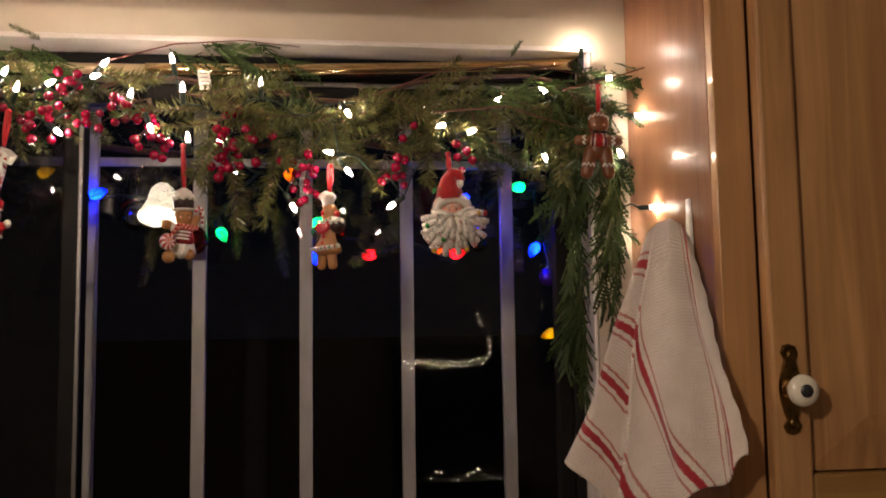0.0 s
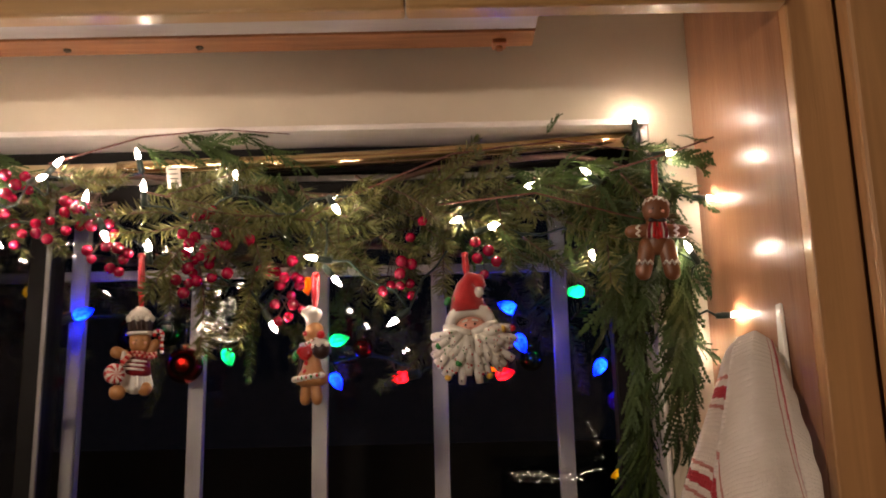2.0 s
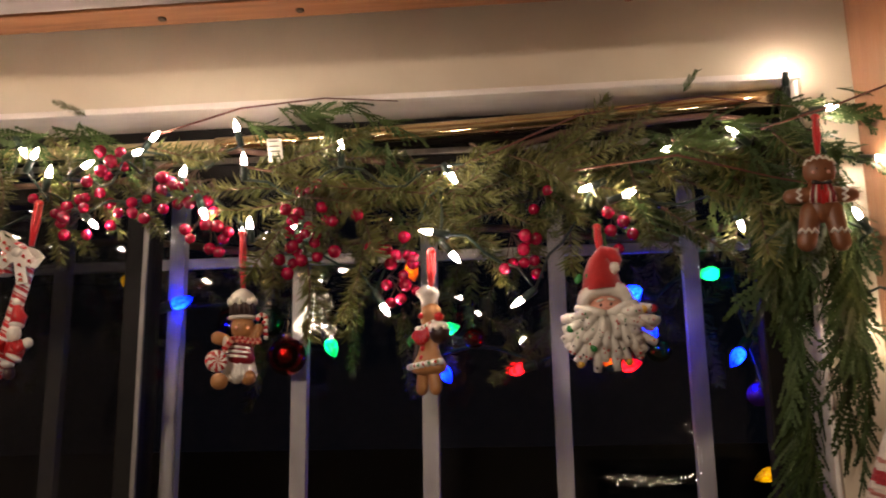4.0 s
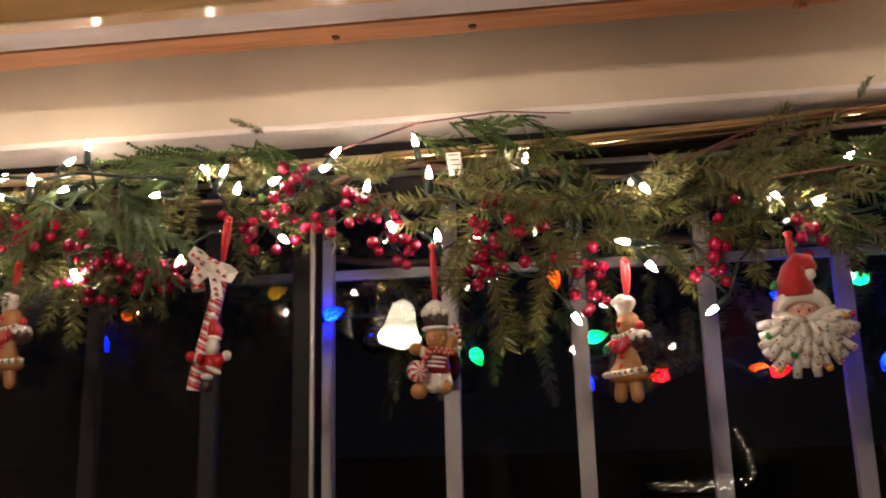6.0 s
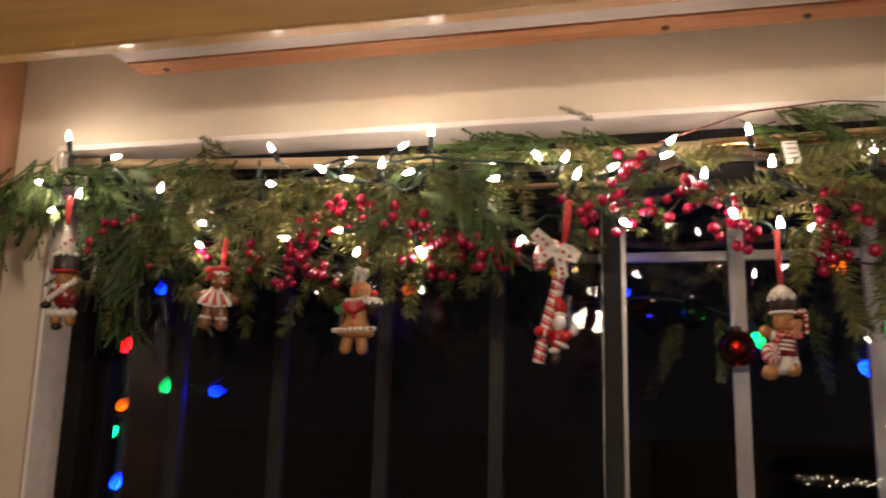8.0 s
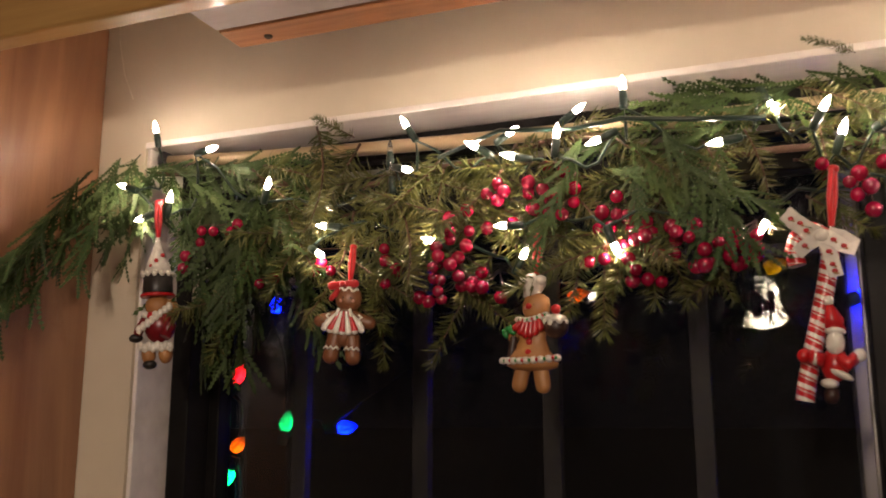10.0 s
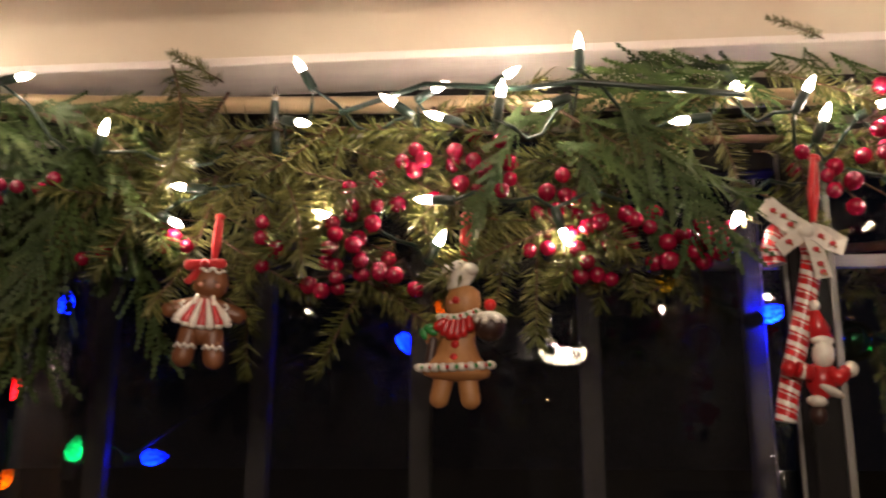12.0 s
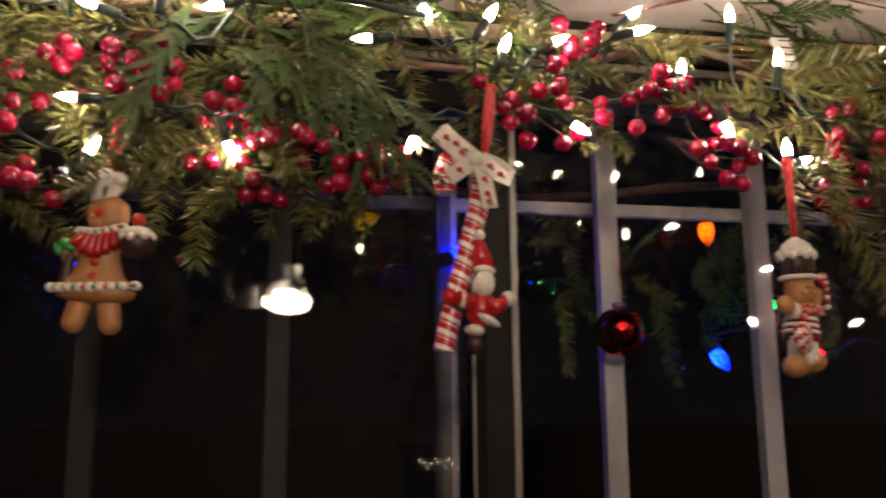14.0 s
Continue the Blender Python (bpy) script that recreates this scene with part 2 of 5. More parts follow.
for nm, x0, x1, yy in (("sash", -0.335, XR - 0.020, 1.204), ("sash", XL + 0.030, -0.315, 1.232)):
    sash = new(nm)
    sash.parent = window
    sash.matrix_parent_inverse = window.matrix_basis.inverted()
    bm = bmesh.new()
    for a, b in ((x0, x0 + (0.024 if x0 > -0.5 else 0.014)), (x1 - 0.02, x1)):
        add_box(bm, a, b, yy - 0.012, yy + 0.012, SILL + 0.06, HEAD - 0.045, bevel=0.002)
    add_box(bm, x0 + 0.014, x1 - 0.02, yy - 0.0118, yy + 0.0118, HEAD - 0.072, HEAD - 0.045, bevel=0.002)
    add_box(bm, x0 + 0.014, x1 - 0.02, yy - 0.0118, yy + 0.0118, SILL + 0.06, SILL + 0.09, bevel=0.002)
    f = part("sash_frame", bm, DARK_FRAME, sash)
    p = box("pane", GLASS, x0 + 0.012, x1 - 0.018, yy - 0.002, yy + 0.002, SILL + 0.085, HEAD - 0.068, parent=sash, label="clear window pane")
    p.visible_shadow = False
box("sash_edge", ALU, -0.3145, -0.309, 1.188, 1.192, SILL + 0.06, HEAD - 0.045, bevel=0.001, parent=window, label="bright aluminium sash edge")
box("sash_edge", ALU, -0.3385, -0.3352, 1.216, 1.2195, SILL + 0.06, HEAD - 0.045, bevel=0.001, parent=window, label="bright aluminium sash edge")
s = box("insect_screen", SCREEN, XL + 0.05, -0.345, 1.262, 1.2625, SILL + 0.06, HEAD - 0.05, parent=window, label="fine dark insect screen")

box("latch", PLASTIC, -0.981, -0.969, 1.172, 1.1845, 1.812, 1.850, bevel=0.002, parent=window, label="small cream plastic latch")

# grille of flat painted bars outside the glass
grille = thing("window_grille", (-0.33, 1.335, SILL), "off-white painted grille of flat bars outside the window", "grille", kind="structure")
for x in (-0.940, -0.786, -0.636, -0.482, -0.335, -0.181, -0.027, 0.123, 0.2765):
    box("bar", GRILLE, x - 0.0095, x + 0.0095, 1.331, 1.345, SILL - 0.1, 2.06, bevel=0.001, parent=grille)
box("crossbar", GRILLE, -1.03, 0.37, 1.3455, 1.354, 1.8525, 1.8645, bevel=0.001, parent=grille)
box("crossbar", GRILLE, -1.03, 0.37, 1.3455, 1.354, SILL - 0.1, SILL - 0.08, bevel=0.001, parent=grille)


# upper cabinets on both sides of the window, with a valance between them
def cabinet(xa, xb, xside, label):
    """An upper cabinet: carcass, face frame, door with raised panel. xside: x of the finished side at its front edge."""
    cab = thing("wall_cabinet", ((xa + xb) / 2, 1.0, 1.36), label, "cabinet")
    bm = bmesh.new()
    add_box(bm, xa, xb, 0.948, YW - 0.001, 1.36, 2.44)
    for v in bm.verts:
        if v.co.y < 1.0 and xside is not None and abs(v.co.x - (xa if xside > 0 else xb)) < 1e-4:
            v.co.x = xside
    part("side_panel", bm, OAK_SIDE, cab)
    return cab


right = cabinet(0.402, 1.30, 0.432, "varnished oak wall cabinet with raised-panel door")
box("face_frame", OAK, 0.432, 0.4735, 0.930, 0.9475, 1.36, 2.44, bevel=0.0015, parent=right)
box("face_frame", OAK, 0.4735, 1.30, 0.931, 0.9475, 1.36, 1.40, bevel=0.0015, parent=right)
door = new("door")
door.parent = right
door.matrix_parent_inverse = right.matrix_basis.inverted()
box("door_stile", OAK, 0.4742, 0.517, 0.909, 0.9297, 1.385, 2.40, bevel=0.004, parent=door)
box("door_stile", OAK, 0.90, 0.945, 0.909, 0.9285, 1.385, 2.40, bevel=0.004, parent=door)
box("door_rail", OAK_H, 0.5175, 0.8995, 0.910, 0.9285, 1.385, 1.444, bevel=0.003, parent=door)
bm = bmesh.new()
outer = [(0.5195, 1.446), (0.8975, 1.446), (0.8975, 2.38), (0.5195, 2.38)]
inner = [(0.585, 1.505), (0.835, 1.505), (0.835, 2.31), (0.585, 2.31)]
vo = [bm.verts.new((x, 0.9235, z)) for x, z in outer]
vi = [bm.verts.new((x, 0.913, z)) for x, z in inner]
vb = [bm.verts.new((x, 0.9275, z)) for x, z in outer]
for k in range(4):
    bm.faces.new((vo[k], vo[(k + 1) % 4], vi[(k + 1) % 4], vi[k]))
    bm.faces.new((vb[k], vb[(k + 1) % 4], vo[(k + 1) % 4], vo[k]))
bm.faces.new(vi)
part("door_panel", bm, OAK, door)
left = cabinet(-1.75, -1.078, -1.078, "varnished oak wall cabinet with a glossy side")
box("face_frame", OAK, -1.75, -1.078, 0.930, 0.9475, 1.36, 2.44, bevel=0.0015, parent=left)

valance = thing("valance", (-0.33, 0.94, 2.007), "oak valance board bridging the wall cabinets above the window", "valance", kind="structure")
box("board", OAK_H, -1.0775, 0.0995, 0.922, 0.944, 2.007, 2.44, bevel=0.003, parent=valance)
box("board", OAK_H, 0.1005, 0.4315, 0.922, 0.944, 2.007, 2.44, bevel=0.003, parent=valance)
tagged(box("soffit", WALL, -1.0775, 0.405, 0.9445, YW - 0.0005, 2.17, 2.18), "off-white board closing the space behind the valance", "soffit", kind="structure")
strip = thing("mounting_strip", (-0.32, 1.07, 2.05), "reddish pine strip and whitish panel screwed behind the valance", "wooden strip")
box("strip", PINE, -0.881, 0.229, 1.060, 1.097, 2.050, 2.1695, bevel=0.0015, parent=strip)
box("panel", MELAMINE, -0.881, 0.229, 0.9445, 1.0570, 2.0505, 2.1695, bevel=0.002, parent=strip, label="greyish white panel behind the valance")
for x in (-0.84, -0.26, -0.1215):
    bm = bmesh.new()
    add_lathe(bm, [(0.0005, -0.0012), (0.0025, -0.0025), (0.0042, -0.0012), (0.0042, 0.0004)], 12, m=Matrix.Translation((x, 1.082, 2.05)))
    part("screw", bm, STEEL, strip, "dull dark steel screw head")
bm = bmesh.new()
add_box(bm, 0.185, 0.200, 1.074, 1.092, 2.044, 2.0495, bevel=0.0015)
add_tube(bm, [(0.1925, 1.083, 2.044), (0.1925, 1.083, 2.040)], 0.004, 10)
part("clip", bm, PINE, strip, "small wooden clip")

bm = bmesh.new()
add_tube(bm, [(-1.066, 1.1285, 2.169), (-1.062, 1.1282, 2.10), (-1.052, 1.128, 2.06), (-1.038, 1.128, 2.030)], 0.0008, 6)
tagged(part("cord", bm, WALL), "thin pale cord hanging against the wall", "cord")

# tension rod, sagging a little under the garland
rod = thing("curtain_rod", (-0.33, 1.15, 1.945), "brass tension rod sagging under the garland", "curtain rod")


def rod_z(x):
    u = (x + 0.33) / 0.68
    return 1.941 + 0.023 * u * u


for nm, a, b, r in (("outer_tube", -0.226, XR - 0.012, 0.0085), ("inner_tube", XL + 0.012, -0.226, 0.0068)):
    bm = bmesh.new()
    add_tube(bm, [(a + (b - a) * k / 12, 1.155, rod_z(a + (b - a) * k / 12)) for k in range(13)], r, 14)
    part(nm, bm, BRASS if nm == "outer_tube" else TAN_TUBE, rod)
for x in (XL + 0.008, XR - 0.012):
    bm = bmesh.new()
    add_tube(bm, [(x - 0.001, 1.155, rod_z(x)), (x + 0.005, 1.155, rod_z(x))], 0.014, 14)
    part("end_cap", bm, BLACK, rod, "dark rubber end cap")


# ---- garland of fir and cedar on the rod ----
FIR = material("fir_needles", (0.070, 0.085, 0.020), 0.40, color2=(0.125, 0.120, 0.038), scale=25, island=0.3, spec=0.3)
CEDAR = material("cedar_fronds", (0.024, 0.047, 0.013), 0.55, color2=(0.055, 0.082, 0.022), scale=22, island=0.35, spec=0.22)
BARK = material("brown_bark", (0.06, 0.026, 0.016), 0.7, color2=(0.10, 0.05, 0.03), scale=60, bump=0.4)
rng = random.Random(7)


def fir_mesh(length, seed):
    """A fir sprig along +x: a thin twig with needles all round, mostly to both sides."""
    r = random.Random(seed)
    bm = bmesh.new()
    sag = r.uniform(-0.25, 0.25)
    side = r.uniform(-0.25, 0.25)

    def at(u):
        return Vector((u * length, side * length * u * u, sag * length * u * u))
    add_tube(bm, [at(k / 5) for k in range(6)], [0.0016 * (1 - 0.7 * k / 5) for k in range(6)], 4, mat=1)
    for k in range(int(length * 1750)):
        u = r.uniform(0.04, 1)
        a = r.choice((0, math.pi)) + r.gauss(0, 0.75)
        fwd = r.uniform(0.35, 1.0) + (0.8 if u > 0.93 else 0)
        d = Vector((fwd, math.cos(a), math.sin(a))).normalized()
        ln = r.uniform(0.014, 0.024) * (1 - 0.25 * u)
        p = at(u)
        w = d.cross(Vector((r.uniform(-1, 1), r.uniform(-1, 1), r.uniform(-1, 1)))).normalized() * 0.00078
        bend = Vector((0, 0, r.uniform(-0.002, 0.002)))
        v = [bm.verts.new(q) for q in (p - w, p + w, p + d * ln * 0.6 + w + bend, p + d * ln, p + d * ln * 0.6 - w + bend)]
        bm.faces.new((v[0], v[1], v[2], v[3], v[4]))
    return mesh_of("sprig", bm, [FIR, BARK])


def cedar_mesh(length, seed):
    """A flat cedar frond along +x: a stem, side shoots to left and right, each with small scale leaves."""
    r = random.Random(seed)
    bm = bmesh.new()
    sag, side = r.uniform(-0.3, 0.1), r.uniform(-0.22, 0.22)

    def at(u):
        return Vector((u * length, side * length * u * u, sag * length * u * u))

    def blade(p, d, n, ln, w):
        s = d.cross(n).normalized() * w
        v = [bm.verts.new(q) for q in (p - s * 0.5, p + s * 0.5, p + d * ln * 0.55 + s, p + d * ln, p + d * ln * 0.55 - s)]
        bm.faces.new(v)
    add_tube(bm, [at(k / 5) for k in range(6)], [0.0010 * (1 - 0.6 * k / 5) for k in range(6)], 4, mat=0)
    n = Vector((0, 0, 1))
    count = int(length * 230)
    for k in range(count):
        u = (k + 0.6) / count
        sgn = 1 if k % 2 else -1
        if r.random() < 0.12:
            continue
        d = Vector((1.0, sgn * r.uniform(0.18, 0.62), r.uniform(-0.5, 0.4))).normalized()
        ln = length * 0.30 * (1 - 0.55 * u) * r.uniform(0.45, 1.3) + 0.008
        p = at(u)
        m = max(2, int(ln / 0.0042))
        droop = Vector((0, 0, r.uniform(-0.5, 0.15)))
        nn = (n + Vector((r.uniform(-0.4, 0.4), r.uniform(-0.4, 0.4), 0))).normalized()
        for j in range(m):
            q = p + d * (ln * j / m) + droop * (ln * (j / m) ** 2)
            dd = (d + droop * (j / m)).normalized()
            blade(q, dd, nn, 0.0060, 0.0012)
            lat = dd.cross(nn).normalized()
            for s in (1, -1):
                blade(q, (dd * 0.9 + lat * s * 0.62).normalized(), nn, 0.0052 * r.uniform(0.7, 1.3) * (1 - 0.3 * j / m), 0.00115)
    for k in range(5):
        blade(at(0.97), Vector((1, r.uniform(-0.5, 0.5), r.uniform(-0.3, 0.3))).normalized(), n, 0.009, 0.0009)
    return mesh_of("sprig", bm, [CEDAR, BARK])


FIRS = [fir_mesh(ln, 10 + k) for k, ln in enumerate((0.07, 0.085, 0.10, 0.12, 0.075, 0.11))]
CEDARS = [cedar_mesh(ln, 30 + k) for k, ln in enumerate((0.08, 0.10, 0.13, 0.15, 0.09, 0.12))]

garland = thing("evergreen_garland", (-0.33, 1.10, 1.86), "fresh fir and cedar garland draped along the curtain rod", "garland")
bm = bmesh.new()
stem = [(-1.0 + 1.36 * k / 40, 1.120 + 0.012 * math.sin(k * 1.3), rod_z(-1.0 + 1.36 * k / 40) - 0.035 + 0.014 * math.sin(k * 0.55 + 1)) for k in range(41)]
add_tube(bm, stem, [0.003] * 41, 7)
part("main_branch", bm, BARK, garland, "brown woody stem")


def put(kind, p, angle, toward=0.0, scale=1.0, twist=None):
    """A sprig from p, turned by angle in the window's plane (0: to +x, 90: up), leaning toward the room by toward."""
    a = radians(angle)
    d = Vector((math.cos(a), -toward, math.sin(a))).normalized()
    face = Vector((rng.uniform(-0.4, 0.4), -1, rng.uniform(-0.1, 0.7)))
    side = face.cross(d).normalized()
    nrm = d.cross(side)
    m = Matrix((d, side, nrm)).transposed().to_4x4()
    m = Matrix.Translation(p) @ m @ Matrix.Rotation(radians(rng.uniform(-35, 35) if twist is None else twist), 4, "X") @ Matrix.Scale(scale, 4)
    ob = new("fir_sprig" if kind == "fir" else "cedar_sprig", rng.choice(FIRS if kind == "fir" else CEDARS))
    ob.parent = garland
    ob.matrix_parent_inverse = garland.matrix_basis.inverted()
    ob.matrix_basis = m


def band(kind, n, x0, x1, z0, z1, dz, ang, spread, toward=(0.0, 0.45), scale=(0.8, 1.1), y=(1.08, 1.13), steep=False):
    for k in range(n):
        u = (k + rng.random()) / n
        a = rng.gauss(ang, spread)
        zz = z0 + (z1 - z0) * u + rng.gauss(0, dz)
        if math.sin(radians(a)) > (0.22 if zz < 1.9 else 0.02) and not steep:
            a = -a
        put(kind, (x0 + (x1 - x0) * u, rng.uniform(*y), zz), a, rng.uniform(*toward), rng.uniform(*scale))


band("fir", 34, -0.86, -0.44, 1.895, 1.895, 0.022, -20, 70, y=(1.085, 1.135))
band("fir", 26, -0.86, -0.44, 1.875, 1.87, 0.018, 200, 60, y=(1.085, 1.135))
band("fir", 12, -0.80, -0.42, 1.84, 1.83, 0.012, -85, 45, (0.1, 0.5), (0.7, 0.95))
band("fir", 10, -0.42, -0.24, 1.915, 1.925, 0.012, 10, 50, (0.0, 0.4), (0.6, 0.9))
band("fir", 5, -0.40, -0.30, 1.87, 1.88, 0.01, -60, 40, (0.0, 0.4), (0.6, 0.8))
band("fir", 20, -0.19, 0.20, 1.885, 1.885, 0.016, 5, 38, (0.0, 0.7))
band("fir", 14, -0.16, 0.22, 1.865, 1.87, 0.012, 190, 40, (0.0, 0.7))
band("fir", 12, -0.14, 0.24, 1.85, 1.855, 0.010, -70, 45, (0.1, 0.4), (0.6, 0.85))
band("fir", 16, -0.01, 0.15, 1.855, 1.882, 0.006, 22, 8, (0.1, 0.5), (0.6, 0.8), (1.065, 1.10), True)
band("fir", 10, 0.18, 0.34, 1.89, 1.90, 0.02, -30, 60)
# cedar
band("cedar", 20, -1.0, -0.80, 1.935, 1.895, 0.010, -70, 35, (0.1, 0.6), (0.8, 1.15))
band("cedar", 14, -0.93, -0.83, 1.89, 1.87, 0.015, -90, 12, (0.0, 0.2), (0.85, 1.15))
band("cedar", 10, -1.0, -0.86, 1.94, 1.93, 0.008, 10, 35, (0.0, 0.4), (0.6, 0.8))
for k in range(18):
    u = k / 17
    p = Vector((-0.99, 1.09, 1.945)).lerp(Vector((-1.035, 1.055, 1.915)), min(1, u * 2)) if u < 0.5 else Vector((-1.035, 1.055, 1.915)).lerp(Vector((-1.045, 0.99, 1.82)), u * 2 - 1)
    put("cedar", p + Vector((rng.uniform(-0.008, 0.01), rng.uniform(-0.01, 0.01), rng.uniform(-0.01, 0.01))), rng.gauss(-105, 12), rng.uniform(0.2, 0.6), rng.uniform(0.65, 0.95))
band("cedar", 9, -0.50, -0.36, 1.925, 1.945, 0.006, 165, 25, (0.0, 0.5), (0.7, 0.95))
band("cedar", 6, -0.40, -0.32, 1.935, 1.95, 0.006, 25, 35, (0.0, 0.4), (0.6, 0.8))
band("cedar", 8, -0.54, -0.43, 1.895, 1.89, 0.01, -80, 30, (0.1, 0.4), (0.6, 0.85), (1.065, 1.08))
band("cedar", 7, -0.20, -0.08, 1.955, 1.962, 0.004, 5, 25, (-0.1, 0.3), (0.6, 0.8), (1.10, 1.13))
band("cedar", 6, -0.10, -0.02, 1.925, 1.915, 0.006, -75, 22, (0.0, 0.3), (0.5, 0.75), (1.09, 1.12))
band("cedar", 16, 0.10, 0.36, 1.885, 1.92, 0.014, 0, 50, (0.0, 0.5), (0.8, 1.1))
band("cedar", 10, 0.27, 0.38, 1.90, 1.90, 0.02, -80, 30, (0.0, 0.4), (0.8, 1.1))
band("cedar", 10, 0.31, 0.385, 1.925, 1.945, 0.012, 20, 70, (0.0, 0.4), (0.5, 0.75), (1.09, 1.12))
band("cedar", 1, 0.235, 0.26, 1.960, 1.965, 0.002, 65, 25, (0.0, 0.2), (0.24, 0.3), (1.10, 1.12), True)
band("cedar", 28, 0.318, 0.332, 1.88, 1.62, 0.010, -91, 9, (-0.05, 0.15), (0.6, 0.85), (1.12, 1.16))
band("cedar", 12, 0.335, 0.378, 1.87, 1.82, 0.02, -93, 12, (-0.05, 0.2), (0.8, 1.1), (1.07, 1.115))
band("cedar", 11, 0.375, 0.368, 1.82, 1.68, 0.012, -95, 22, (-0.05, 0.15), (0.55, 0.8), (1.085, 1.11))
# single sprigs that hang out of the band
for x, z, ang, sc in ((-0.665, 1.835, -48, 1.1), (-0.65, 1.80, -40, 0.8), (-0.70, 1.83, -150, 0.7), (-0.488, 1.845, -97, 0.9), (-0.478, 1.835, -82, 0.8), (-0.505, 1.83, -110, 0.7),
                      (-0.125, 1.845, -66, 1.1), (-0.115, 1.80, -68, 0.75), (-0.145, 1.835, -85, 0.9), (0.03, 1.835, -45, 0.8), (0.045, 1.82, -70, 0.7), (0.10, 1.84, -100, 0.6),
                      (-0.06, 1.82, -90, 0.7), (0.21, 1.84, -40, 0.9), (-0.335, 1.955, 150, 0.32), (-0.75, 1.94, 148, 0.5), (-0.455, 1.83, -70, 0.6)):
    put("fir", (x, 1.09, z), ang, 0.10, sc)

# long bare reddish twigs
for pts in ([(0.02, 1.07, 1.875), (0.14, 1.06, 1.92), (0.25, 1.07, 1.935), (0.33, 1.08, 1.925)], [(0.10, 1.06, 1.865), (0.22, 1.05, 1.875), (0.30, 1.06, 1.855), (0.36, 1.06, 1.84)],
            [(0.30, 1.08, 1.905), (0.36, 1.05, 1.915), (0.395, 1.04, 1.925)], [(-0.27, 1.08, 1.925), (-0.18, 1.09, 1.955), (-0.10, 1.10, 1.965), (-0.03, 1.11, 1.962)]):
    bm = bmesh.new()
    add_tube(bm, pts, [0.0011, 0.0010, 0.0008, 0.0005], 6)
    part("twig", bm, TWIG, garland, "bare reddish twig")

# ---- string of small clear lights ----
GLOW = material("lit_clear_bulb", (1.0, 0.9, 0.7), 0.2, emit=(1.0, 0.78, 0.63), strength=165.0)
_t = GLOW.node_tree
_co, _ln, _rg = _t.nodes.new("ShaderNodeTexCoord"), _t.nodes.new("ShaderNodeVectorMath"), _t.nodes.new("ShaderNodeMapRange")
_ln.operation, _ln.inputs[1].default_value = "DISTANCE", (0, 0, 0.005)
_rg.inputs["From Min"].default_value, _rg.inputs["From Max"].default_value = 0.003, 0.0085
_rg.inputs["To Min"].default_value, _rg.inputs["To Max"].default_value = 280.0, 2.0
_t.links.new(_co.outputs["Object"], _ln.inputs[0])
_t.links.new(_ln.outputs["Value"], _rg.inputs["Value"])
_t.links.new(_rg.outputs["Result"], _t.nodes["Principled BSDF"].inputs["Emission Strength"])
CLEAR = material("unlit_clear_bulb", (0.9, 0.88, 0.82), 0.05, transmission=0.9)
WIRE = material("dark_green_wire", (0.006, 0.018, 0.013), 0.35, color2=(0.010, 0.026, 0.018), scale=50)


def bulb_mesh(name, mat):
    bm = bmesh.new()
    add_lathe(bm, [(0.0015, 0.0), (0.0024, 0.0025), (0.0026, 0.0055), (0.0021, 0.009), (0.0009, 0.0120), (0.0002, 0.0142)], 10, cap=True)
    return mesh_of(name, bm, mat)


